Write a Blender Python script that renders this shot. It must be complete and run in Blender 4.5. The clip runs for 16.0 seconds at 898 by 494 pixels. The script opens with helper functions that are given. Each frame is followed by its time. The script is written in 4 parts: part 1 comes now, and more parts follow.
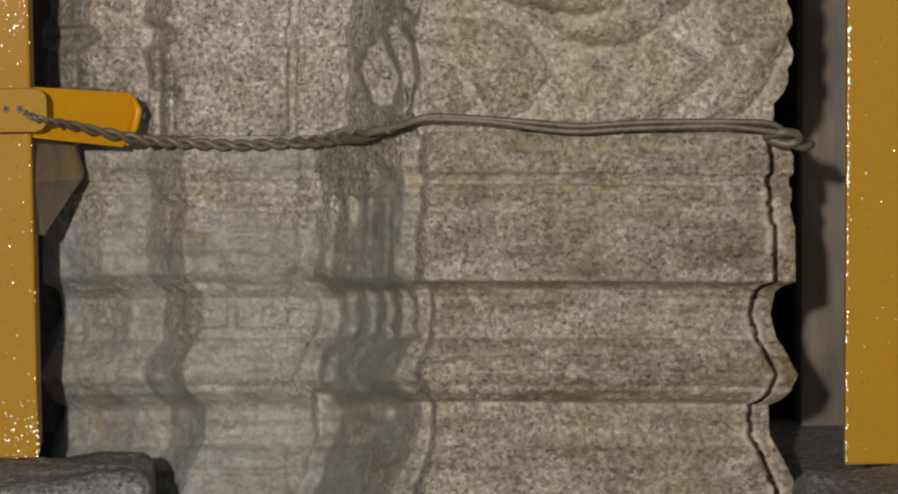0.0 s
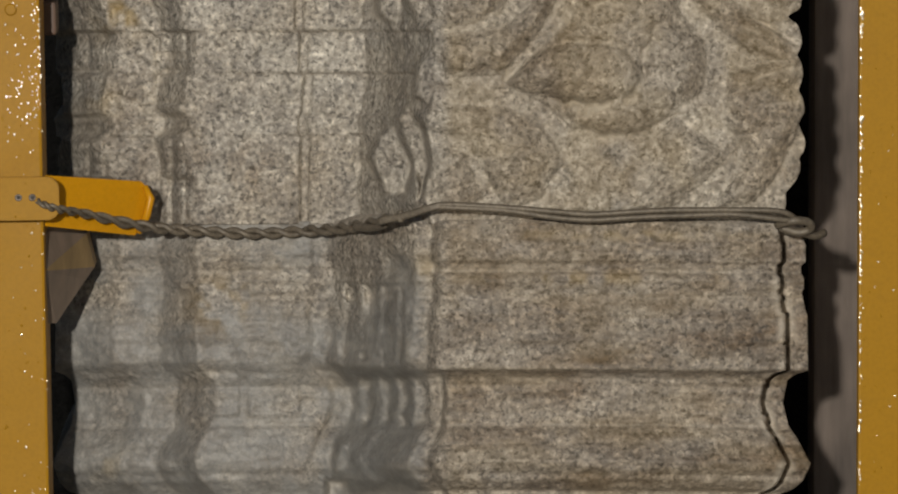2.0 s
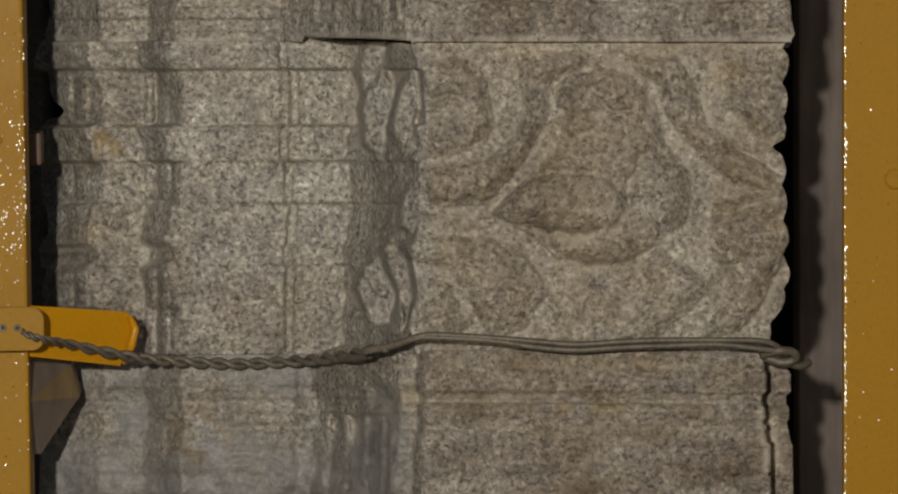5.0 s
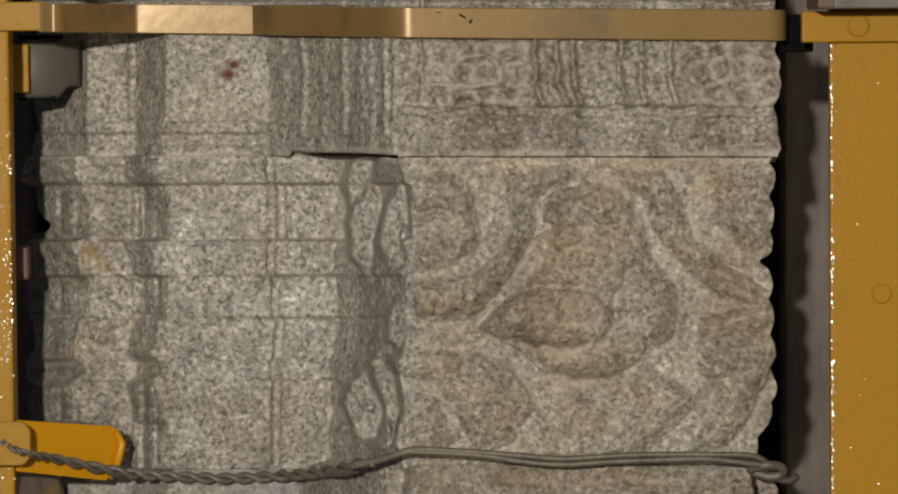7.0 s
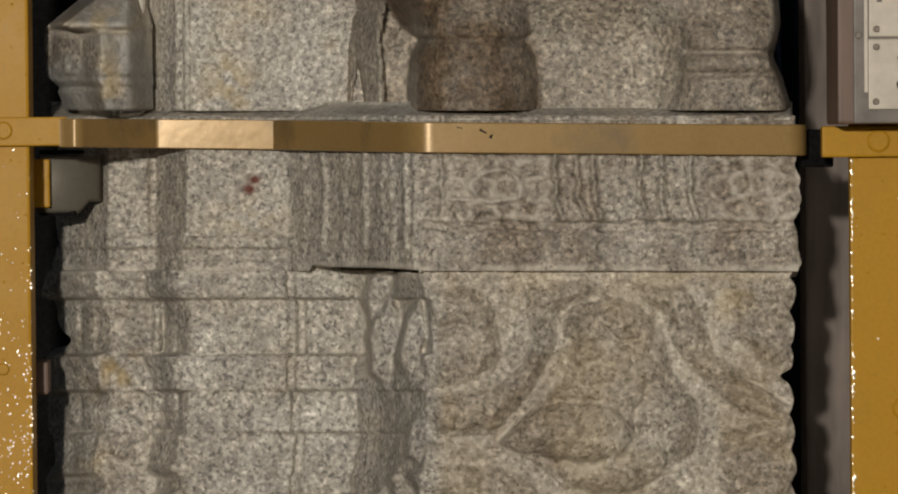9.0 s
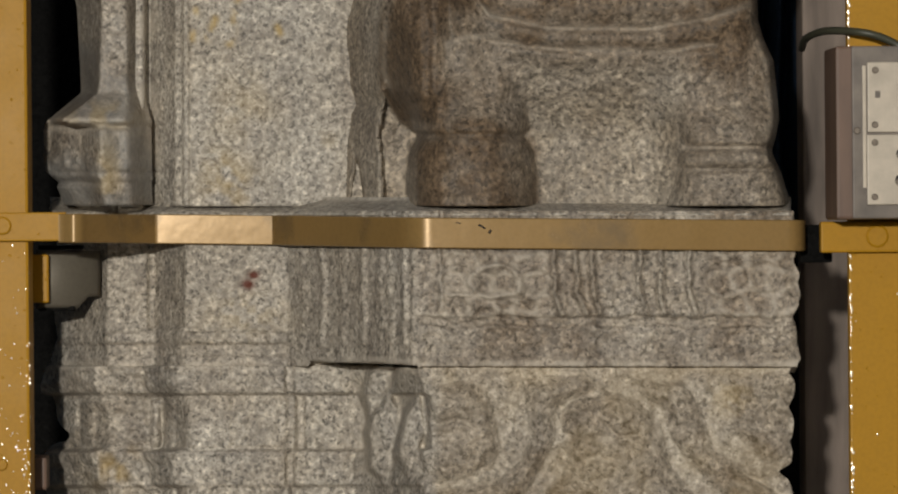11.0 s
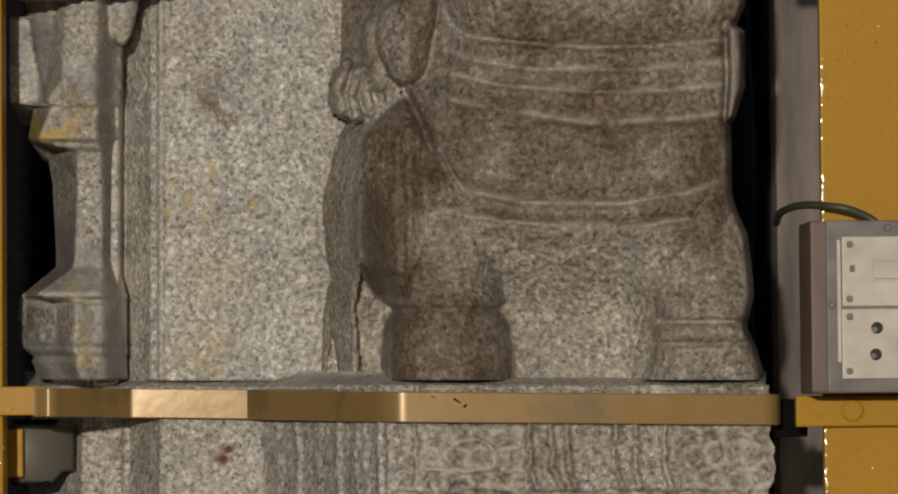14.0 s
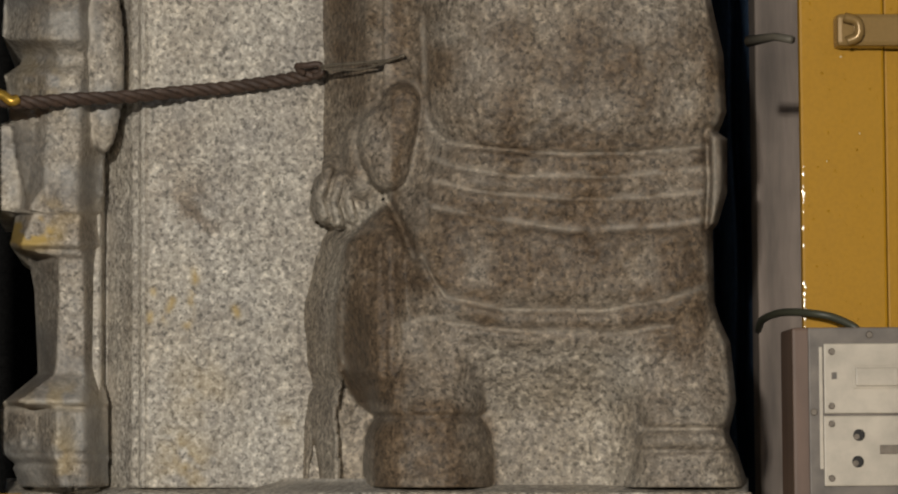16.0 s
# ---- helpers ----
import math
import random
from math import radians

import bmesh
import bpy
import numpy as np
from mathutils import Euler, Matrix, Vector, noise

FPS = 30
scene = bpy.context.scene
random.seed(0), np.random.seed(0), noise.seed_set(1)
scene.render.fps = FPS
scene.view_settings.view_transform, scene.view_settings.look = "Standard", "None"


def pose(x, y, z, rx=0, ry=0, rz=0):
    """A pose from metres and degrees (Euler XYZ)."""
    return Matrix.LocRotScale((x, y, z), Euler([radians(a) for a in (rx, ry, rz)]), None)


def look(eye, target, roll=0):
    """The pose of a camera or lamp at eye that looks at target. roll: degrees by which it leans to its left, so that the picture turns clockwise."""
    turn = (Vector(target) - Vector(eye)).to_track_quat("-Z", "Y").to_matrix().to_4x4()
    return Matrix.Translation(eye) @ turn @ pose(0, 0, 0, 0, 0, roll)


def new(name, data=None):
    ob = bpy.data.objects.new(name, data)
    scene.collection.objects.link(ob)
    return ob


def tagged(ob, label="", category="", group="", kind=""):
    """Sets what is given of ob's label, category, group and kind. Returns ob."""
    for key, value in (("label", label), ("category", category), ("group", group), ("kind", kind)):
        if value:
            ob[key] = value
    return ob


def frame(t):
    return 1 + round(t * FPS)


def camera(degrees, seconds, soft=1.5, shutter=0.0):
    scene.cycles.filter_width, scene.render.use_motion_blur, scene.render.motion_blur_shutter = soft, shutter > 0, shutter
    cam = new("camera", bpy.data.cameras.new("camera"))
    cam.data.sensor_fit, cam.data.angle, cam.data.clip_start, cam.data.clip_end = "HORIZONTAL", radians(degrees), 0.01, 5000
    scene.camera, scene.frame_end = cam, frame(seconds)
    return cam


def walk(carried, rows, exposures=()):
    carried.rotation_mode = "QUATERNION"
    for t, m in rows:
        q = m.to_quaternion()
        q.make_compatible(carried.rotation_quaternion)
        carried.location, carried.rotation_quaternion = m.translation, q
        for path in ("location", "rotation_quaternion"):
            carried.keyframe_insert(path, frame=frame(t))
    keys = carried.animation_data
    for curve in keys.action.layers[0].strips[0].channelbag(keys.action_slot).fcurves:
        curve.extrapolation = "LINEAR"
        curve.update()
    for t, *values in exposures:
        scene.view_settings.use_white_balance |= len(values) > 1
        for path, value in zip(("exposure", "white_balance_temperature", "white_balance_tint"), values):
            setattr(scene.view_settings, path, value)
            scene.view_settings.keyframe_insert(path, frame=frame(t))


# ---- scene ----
# ---- camera: a tripod with a long lens that tilts up and swings a little ----
cam = camera(13.0, 16.0, 2.1)
EYE = Vector((-0.196, -3.745, 1.32))
HEADING, TILT, LEAN = 3.0, -8.0, -0.47
ROWS = [  # seconds, swing to the right, tilt, lean
    (0.0, 0.000, -8.000, -0.470),
    (0.5, -0.021, -7.695, -0.469),
    (1.0, -0.029, -7.296, -0.461),
    (1.5, -0.055, -7.034, -0.476),
    (2.0, -0.167, -6.713, -0.475),
    (2.5, -0.218, -6.437, -0.460),
    (3.0, -0.252, -6.102, -0.476),
    (5.3, 0.119, -4.611, -0.471),
    (5.5, 0.144, -4.460, -0.471),
    (6.0, 0.194, -4.033, -0.464),
    (6.5, 0.243, -3.580, -0.474),
    (7.0, 0.274, -3.162, -0.468),
    (7.5, 0.268, -2.830, -0.455),
    (8.0, 0.233, -2.448, -0.462),
    (8.5, 0.113, -2.001, -0.470),
    (9.0, -0.008, -1.491, -0.479),
    (9.2, -0.018, -1.316, -0.476),
    (11.3, 0.020, 0.156, -0.472),
    (11.5, 0.014, 0.356, -0.471),
    (12.0, 0.024, 0.879, -0.482),
    (12.5, 0.090, 1.351, -0.466),
    (13.0, 0.215, 1.696, -0.470),
    (13.5, 0.308, 1.992, -0.476),
    (14.0, 0.400, 2.423, -0.477),
    (14.5, 0.547, 2.874, -0.470),
    (15.0, 0.667, 3.262, -0.474),
    (15.5, 0.678, 3.594, -0.472),
    (16.0, 0.676, 3.976, -0.470),
]
walk(cam, [(t, pose(*EYE, 90 + tilt, 0, -HEADING - swing) @ pose(0, 0, 0, 0, 0, lean)) for t, swing, tilt, lean in ROWS],
     [(0, 0.05), (1.5, 0.02), (3, 0.02), (5.3, -0.42), (5.5, -0.39), (5.8, -0.15), (6.2, 0.02), (9, 0.0), (12, -0.02), (16, -0.02)])

# ---- light: the film lamp beside the camera, dim evening sky ----
world = bpy.data.worlds.new("world")
scene.world = world
world.use_nodes = True
sky = world.node_tree.nodes.new("ShaderNodeTexSky")
sky.sky_type, sky.sun_disc = "NISHITA", False
sky.sun_elevation, sky.sun_rotation = radians(24), radians(150)
background = world.node_tree.nodes["Background"]
world.node_tree.links.new(sky.outputs[0], background.inputs[0])
background.inputs[1].default_value = 0.027


bearing = radians(-9)
lamp = new("film_lamp", bpy.data.lights.new("film_lamp", "AREA"))
lamp.data.energy, lamp.data.size, lamp.data.color = 274, 0.10, (1.0, 0.955, 0.875)
lamp.matrix_world = look(Vector((6 * math.sin(bearing), -6 * math.cos(bearing), 1.98)), Vector((0, 0, 1.1)))

# ---- view grid: things are placed from pixel positions in the camera's view, 1/6881 radian each ----
STEP = 6881.0
G = 0.000545  # metres that one step spans on the carved face


def sight(u, v, y):
    """Place (x, y, z) at depth y on the line of sight to the grid point u, v (arrays or numbers)."""
    r = radians(LEAN)
    du, dv = np.asarray(u, float) - 784, np.asarray(v, float) - 431
    a, b = du * math.cos(r) + dv * math.sin(r), dv * math.cos(r) - du * math.sin(r)
    el = radians(TILT) - b / STEP
    heading = radians(HEADING) + a / (STEP * np.cos(el))
    x = EYE.x + (y - EYE.y) * np.tan(heading)
    z = EYE.z + (y - EYE.y) / np.cos(heading) * np.tan(el)
    return x, y, z


def at(u, v, y):
    x, y, z = sight(u, v, y)
    return Vector((float(x), float(y), float(z)))


# ---- materials ----
def material(name):
    m = bpy.data.materials.new(name)
    m.use_nodes = True
    nt = m.node_tree
    return m, nt, nt.nodes["Principled BSDF"]


def node(nt, kind, **values):
    n = nt.nodes.new("ShaderNode" + kind)
    for k, val in values.items():
        n.inputs[k.replace("_", " ")].default_value = val
    return n


def ramp(nt, source, stops):
    n = nt.nodes.new("ShaderNodeValToRGB")
    e = n.color_ramp.elements
    while len(e) < len(stops):
        e.new(0.5)
    for el, (p, c) in zip(e, stops):
        el.position, el.color = p, (*c, 1) if len(c) == 3 else c
    nt.links.new(source, n.inputs[0])
    return n.outputs[0]


def mix(nt, kind, fac, a, b):
    n = nt.nodes.new("ShaderNodeMix")
    n.data_type, n.blend_type = "RGBA", kind
    if isinstance(fac, (int, float)):
        n.inputs[0].default_value = fac
    else:
        nt.links.new(fac, n.inputs[0])
    for s, val in ((n.inputs[6], a), (n.inputs[7], b)):
        if isinstance(val, tuple):
            s.default_value = (*val, 1)
        else:
            nt.links.new(val, s)
    return n.outputs[2]


def noise_tex(nt, scale, detail=4, rough=0.55, stretch=None):
    pos = nt.nodes.new("ShaderNodeNewGeometry").outputs["Position"]
    if stretch:
        mp = nt.nodes.new("ShaderNodeMapping")
        mp.inputs["Scale"].default_value = stretch
        nt.links.new(pos, mp.inputs["Vector"])
        pos = mp.outputs[0]
    n = node(nt, "TexNoise", Scale=scale, Detail=detail, Roughness=rough)
    nt.links.new(pos, n.inputs["Vector"])
    return n.outputs["Fac"]


def bump(nt, bsdf, parts):
    last = None
    for source, strength, dist in parts:
        b = node(nt, "Bump", Strength=strength, Distance=dist)
        nt.links.new(source, b.inputs["Height"])
        if last:
            nt.links.new(last, b.inputs["Normal"])
        last = b.outputs[0]
    nt.links.new(last, bsdf.inputs["Normal"])


def granite(name, light, dark, stain, stain_amount, gloss=0.4):
    """Speckled granite: pale grains, dark mica specks, broad stains, a dusty film and painted edge highlights."""
    m, nt, bsdf = material(name)
    grains = noise_tex(nt, 170, 2, 0.62)
    crystals = node(nt, "TexVoronoi", Scale=285.0, Randomness=1.0)
    nt.links.new(nt.nodes.new("ShaderNodeNewGeometry").outputs["Position"], crystals.inputs["Vector"])
    split = nt.nodes.new("ShaderNodeSeparateColor")
    nt.links.new(crystals.outputs["Color"], split.inputs[0])
    base = ramp(nt, grains, [(0.36, tuple(0.3 * p + 0.7 * q for p, q in zip(light, dark))), (0.48, tuple(0.6 * p + 0.4 * q for p, q in zip(light, dark))), (0.56, tuple(0.94 * p for p in light)), (0.7, tuple(min(0.8, p * 1.3) for p in light))])
    tones = ramp(nt, split.outputs["Red"], [(0.0, (0.5, 0.49, 0.48)), (0.16, (0.72, 0.71, 0.7)), (0.3, (0.98, 0.97, 0.96)), (0.78, (1.08, 1.07, 1.05)), (0.96, (1.42, 1.41, 1.38))])
    base = mix(nt, "MULTIPLY", 0.6, base, tones)
    clumps = noise_tex(nt, 70, 3, 0.7)
    base = mix(nt, "MULTIPLY", 0.42, base, ramp(nt, clumps, [(0.38, (0.6, 0.59, 0.57)), (0.6, (1.12, 1.1, 1.07))]))
    mica = noise_tex(nt, 215, 2, 0.5)
    specks = ramp(nt, mica, [(0.38, (0.13, 0.125, 0.12)), (0.425, (1, 1, 1))])
    col = mix(nt, "MULTIPLY", 0.56, base, specks)
    broad = noise_tex(nt, 9, 6, 0.62)
    st = ramp(nt, broad, [(0.38, (0, 0, 0)), (0.66, (1, 1, 1))])
    fac = nt.nodes.new("ShaderNodeMath")
    fac.operation = "MULTIPLY"
    fac.inputs[1].default_value = stain_amount
    nt.links.new(st, fac.inputs[0])
    col = mix(nt, "MULTIPLY", fac.outputs[0], col, stain)
    streak = noise_tex(nt, 26, 5, 0.6, (1, 1, 0.6))
    st2 = ramp(nt, streak, [(0.35, (0.66, 0.64, 0.62)), (0.6, (1.1, 1.08, 1.02))])
    col = mix(nt, "MULTIPLY", 0.6, col, st2)
    # faces rubbed smooth and grey by water and touch, bluish sky sheen tinted in
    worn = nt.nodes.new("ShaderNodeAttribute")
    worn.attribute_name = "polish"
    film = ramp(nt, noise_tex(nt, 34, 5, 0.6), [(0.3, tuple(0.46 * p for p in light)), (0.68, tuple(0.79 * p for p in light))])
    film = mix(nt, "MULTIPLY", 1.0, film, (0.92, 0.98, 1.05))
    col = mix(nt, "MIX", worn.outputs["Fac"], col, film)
    # pale cut dust and painted edge highlights, oil stains and painted shade, turmeric smears
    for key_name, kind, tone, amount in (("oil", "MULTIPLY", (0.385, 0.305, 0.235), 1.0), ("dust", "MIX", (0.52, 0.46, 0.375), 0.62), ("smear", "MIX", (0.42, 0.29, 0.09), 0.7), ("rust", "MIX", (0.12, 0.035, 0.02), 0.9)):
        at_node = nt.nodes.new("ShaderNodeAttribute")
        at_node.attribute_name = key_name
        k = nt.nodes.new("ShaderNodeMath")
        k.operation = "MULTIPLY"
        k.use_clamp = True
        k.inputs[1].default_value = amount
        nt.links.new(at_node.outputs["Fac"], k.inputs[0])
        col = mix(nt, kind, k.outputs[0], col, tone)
    nt.links.new(col, bsdf.inputs["Base Color"])
    nt.links.new(ramp(nt, worn.outputs["Fac"], [(0.0, (0.62,) * 3), (1.0, (0.4,) * 3)]), bsdf.inputs["Roughness"])
    bsdf.inputs["Specular IOR Level"].default_value = gloss
    bump(nt, bsdf, [(broad, 0.35, 0.01), (noise_tex(nt, 110, 4, 0.7), 0.8, 0.0028), (mica, 0.4, 0.0009)])
    return m


def paint(name, colour, worn, rough=0.3, bumpy=0.35, metal=0.0, dirt=0.35, gloss=0.2):
    """Thick brush paint on steel: drips and grains, dull dirty patches."""
    m, nt, bsdf = material(name)
    patches = noise_tex(nt, 14, 6, 0.6)
    f = ramp(nt, patches, [(0.55, (0, 0, 0)), (0.72, (dirt,) * 3)])
    col = mix(nt, "MIX", f, colour, worn)
    fine = noise_tex(nt, 240, 2, 0.5)
    col = mix(nt, "MULTIPLY", 0.35, col, ramp(nt, fine, [(0.3, (0.8,) * 3), (0.6, (1.05,) * 3)]))
    nt.links.new(col, bsdf.inputs["Base Color"])
    bsdf.inputs["Metallic"].default_value = metal
    bsdf.inputs["Specular IOR Level"].default_value = gloss
    rr = ramp(nt, patches, [(0.3, (rough,) * 3), (0.75, (min(1, rough + 0.1),) * 3)])
    nt.links.new(rr, bsdf.inputs["Roughness"])
    lumps = ramp(nt, noise_tex(nt, 190, 2, 0.5), [(0.70, (0, 0, 0)), (0.82, (1, 1, 1))])
    bump(nt, bsdf, [(noise_tex(nt, 25, 3, 0.5), 0.10, 0.003), (lumps, bumpy, 0.0012)])
    return m


def plain(name, colour, rough=0.5, metal=0.0, vary=0.25, scale=60, relief=0.2, stretch=None):
    m, nt, bsdf = material(name)
    n1 = noise_tex(nt, scale, 5, 0.6, stretch)
    n2 = noise_tex(nt, scale / 7, 4, 0.6)
    col = mix(nt, "MULTIPLY", vary, colour, ramp(nt, n1, [(0.3, (0.35,) * 3), (0.65, (1.15,) * 3)]))
    col = mix(nt, "MULTIPLY", vary, col, ramp(nt, n2, [(0.35, (0.55,) * 3), (0.65, (1.1,) * 3)]))
    nt.links.new(col, bsdf.inputs["Base Color"])
    bsdf.inputs["Roughness"].default_value = rough
    bsdf.inputs["Metallic"].default_value = metal
    bump(nt, bsdf, [(n1, relief, 0.001)])
    return m


STONE = granite("granite", (0.405, 0.375, 0.325), (0.17, 0.155, 0.135), (0.74, 0.66, 0.56), 0.7)
STONE_PALE = granite("granite_pale", (0.52, 0.49, 0.44), (0.24, 0.22, 0.195), (0.85, 0.78, 0.68), 0.5)
STONE_STATUE = granite("granite_statue", (0.44, 0.40, 0.34), (0.19, 0.17, 0.145), (0.7, 0.62, 0.52), 0.6)
# near-black, so the shade behind the pillar is put into the colour
STONE_DARK = granite("shade_black_stone", (0.007, 0.0068, 0.0065), (0.004, 0.0039, 0.0038), (0.6, 0.6, 0.6), 0.6, 0.05)
SLAB = granite("slab_stone", (0.25, 0.245, 0.245), (0.09, 0.09, 0.095), (0.7, 0.7, 0.7), 0.6)
YELLOW = paint("yellow_paint", (0.38, 0.19, 0.006), (0.33, 0.165, 0.010), 0.42, 0.9)
YELLOW_CLEAN = paint("yellow_paint_fresh", (0.58, 0.265, 0.006), (0.46, 0.21, 0.01), 0.24, 0.2, 0, 0.2)
GOLD = paint("dull_gold_paint", (0.25, 0.155, 0.055), (0.15, 0.10, 0.045), 0.2, 0.0, 0.14, 0.9, 0.25)
GREY_STEEL = paint("grey_steel", (0.125, 0.11, 0.085), (0.18, 0.125, 0.05), 0.5, 0.2, 0.2, 0.5)
JAMB = plain("weathered_timber", (0.18, 0.142, 0.116), 0.75, 0, 0.7, 40, 0.4, (1, 1, 0.12))
ROPE = plain("wire_rope_steel", (0.20, 0.165, 0.12), 0.5, 0.2, 0.6, 300, 0.4)
ROPE_BROWN = plain("brown_rope", (0.075, 0.045, 0.03), 0.65, 0, 0.6, 260, 0.5)
BRASS = plain("brass_hook", (0.55, 0.33, 0.05), 0.35, 0.6, 0.3, 80, 0.2)
WEDGE = plain("stained_timber", (0.26, 0.195, 0.145), 0.6, 0, 0.6, 30, 0.3, (1, 1, 0.4))
WEDGE_TOP = plain("ochre_stained_timber", (0.36, 0.245, 0.11), 0.6, 0, 0.6, 30, 0.3, (1, 1, 0.4))
WOOD = plain("brown_box_wood", (0.15, 0.088, 0.058), 0.55, 0, 0.6, 50, 0.3, (1, 1, 0.1))
BOARD = plain("grey_brown_laminate", (0.165, 0.135, 0.108), 0.5, 0, 0.75, 30, 0.2)
PLATE = plain("cream_plastic", (0.52, 0.45, 0.355), 0.42, 0, 0.3, 45, 0.05)
# metal for the flecks that put glints on the yellow posts
GLINT = plain("glint_metal", (0.75, 0.68, 0.55), 0.28, 1.0, 0.2, 200, 0.3)
SCREW = plain("screw_steel", (0.16, 0.13, 0.1), 0.45, 0.4, 0.4, 200, 0.2)
HOLE = plain("dark_hole", (0.015, 0.012, 0.01), 0.7, 0, 0.1)
CABLE = plain("cable_sheath", (0.055, 0.055, 0.035), 0.45, 0, 0.3, 90, 0.1)
CLOTH = plain("navy_cloth", (0.03, 0.065, 0.125), 0.85, 0, 0.5, 120, 0.3)
FLOORING = granite("floor_stone", (0.17, 0.16, 0.145), (0.08, 0.075, 0.07), (0.7, 0.65, 0.6), 0.6)


# ---- mesh helpers ----
def part(name, data, mat, parent=None, label=""):
    """Links a bmesh or a mesh as one object, under a thing or part if given."""
    if isinstance(data, bmesh.types.BMesh):
        me = bpy.data.meshes.new(name)
        data.to_mesh(me)
        data.free()
    else:
        me = data
    me.materials.append(mat)
    ob = new(name, me)
    if parent:
        ob.parent = parent
        ob.matrix_parent_inverse = Matrix.Translation(parent.matrix_world.translation).inverted() if parent.type == "EMPTY" else Matrix()
    if label:
        ob["label"] = label
    return ob


def thing(name, place, label, category, group="", kind=""):
    ob = new(name)
    ob.location = place
    ob.matrix_world = Matrix.Translation(place)
    ob.empty_display_size = 0.05
    return tagged(ob, label, category, group, kind)


def smooth(bm):
    for f in bm.faces:
        f.smooth = True
    return bm


def box(x0, x1, y0, y1, z0, z1, bevel=0.002):
    bm = bmesh.new()
    bmesh.ops.create_cube(bm, size=1)
    for vert in bm.verts:
        c = vert.co
        vert.co = Vector((x0 if c.x < 0 else x1, y0 if c.y < 0 else y1, z0 if c.z < 0 else z1))
    if bevel:
        bmesh.ops.bevel(bm, geom=list(bm.edges), offset=bevel, segments=2, profile=0.6, affect="EDGES")
    return bm


def grid_box(u0, v0, u1, v1, y0, y1, bevel=0.002):
    """A box whose front face spans the grid rectangle at depth y0 and reaches back to y1."""
    um, vm = (u0 + u1) / 2, (v0 + v1) / 2
    return box(at(u0, vm, y0).x, at(u1, vm, y0).x, y0, y1, at(um, v1, y0).z, at(um, v0, y0).z, bevel)


def tube(points, radius, sides=8, closed_ends=True):
    """A round bar along a line of points; radius may be a list."""
    bm = bmesh.new()
    pts = [Vector(p) for p in points]
    rings = []
    side = None
    for i, p in enumerate(pts):
        d = (pts[min(i + 1, len(pts) - 1)] - pts[max(i - 1, 0)]).normalized()
        if side is None:
            side = d.orthogonal().normalized()
        side = (side - d * side.dot(d)).normalized()
        up = d.cross(side)
        r = radius[i] if isinstance(radius, (list, tuple)) else radius
        rings.append([bm.verts.new(p + r * (math.cos(a) * side + math.sin(a) * up)) for a in (2 * math.pi * k / sides for k in range(sides))])
    for a, b in zip(rings, rings[1:]):
        for k in range(sides):
            bm.faces.new((a[k], a[(k + 1) % sides], b[(k + 1) % sides], b[k]))
    if closed_ends:
        bm.faces.new(rings[0][::-1])
        bm.faces.new(rings[-1])
    return smooth(bm)


def curve_through(points, n):
    """n places on a smooth line through the points."""
    pts = [Vector(p) for p in points]
    pts = [2 * pts[0] - pts[1]] + pts + [2 * pts[-1] - pts[-2]]
    out = []
    spans = len(pts) - 3
    for i in range(n):
        s = i / (n - 1) * spans
        k = min(int(s), spans - 1)
        t = s - k
        a, b, c, d = pts[k:k + 4]
        out.append(0.5 * (2 * b + (c - a) * t + (2 * a - 5 * b + 4 * c - d) * t * t + (3 * b - a - 3 * c + d) * t ** 3))
    return out


def grow(t, thin):
    """1, or less over the first third where the strands run thin."""
    return 1 - thin * max(0.0, 1 - t * 3) ** 0.8


def twisted(points, n, strands, lay, radius, turns, phase=0.0, thin=0.0):
    """Strands laid round a line of points, each a tube."""
    line = curve_through(points, n)
    out = []
    for s in range(strands):
        pts = []
        for i, p in enumerate(line):
            d = (line[min(i + 1, n - 1)] - line[max(i - 1, 0)]).normalized()
            side = d.cross(Vector((0, 1, 0))).normalized()
            a = phase + 2 * math.pi * (s / strands + turns * i / n)
            pts.append(p + lay * grow(i / n, thin) * (math.cos(a) * side + math.sin(a) * d.cross(side)))
        out.append(tube(pts, [radius * grow(i / n, thin) for i in range(n)], 7))
    return out


def disc(place, radius, depth, sides=14):
    """A round head that faces the front, its back on the place."""
    bm = bmesh.new()
    rings = []
    for r, d in ((1, 0), (1, 0.6), (0.8, 1)):
        rings.append([bm.verts.new(place + Vector((radius * r * math.cos(a), -depth * d, radius * r * math.sin(a)))) for a in (2 * math.pi * k / sides for k in range(sides))])
    for a, b in zip(rings, rings[1:]):
        for k in range(sides):
            bm.faces.new((a[k], a[(k + 1) % sides], b[(k + 1) % sides], b[k]))
    bm.faces.new(rings[-1])
    bm.faces.new(rings[0][::-1])
    return bm


# ---- carved stone: sheets with relief over the grid, closed at the back ----
lattice = np.random.default_rng(7).random((128, 128))


def value_noise(a, b):
    i, j = np.floor(a).astype(int), np.floor(b).astype(int)
    f, g = a - i, b - j
    f, g = f * f * (3 - 2 * f), g * g * (3 - 2 * g)
    q = lambda m, n: lattice[m % 128, n % 128]
    return (q(i, j) * (1 - f) + q(i + 1, j) * f) * (1 - g) + (q(i, j + 1) * (1 - f) + q(i + 1, j + 1) * f) * g


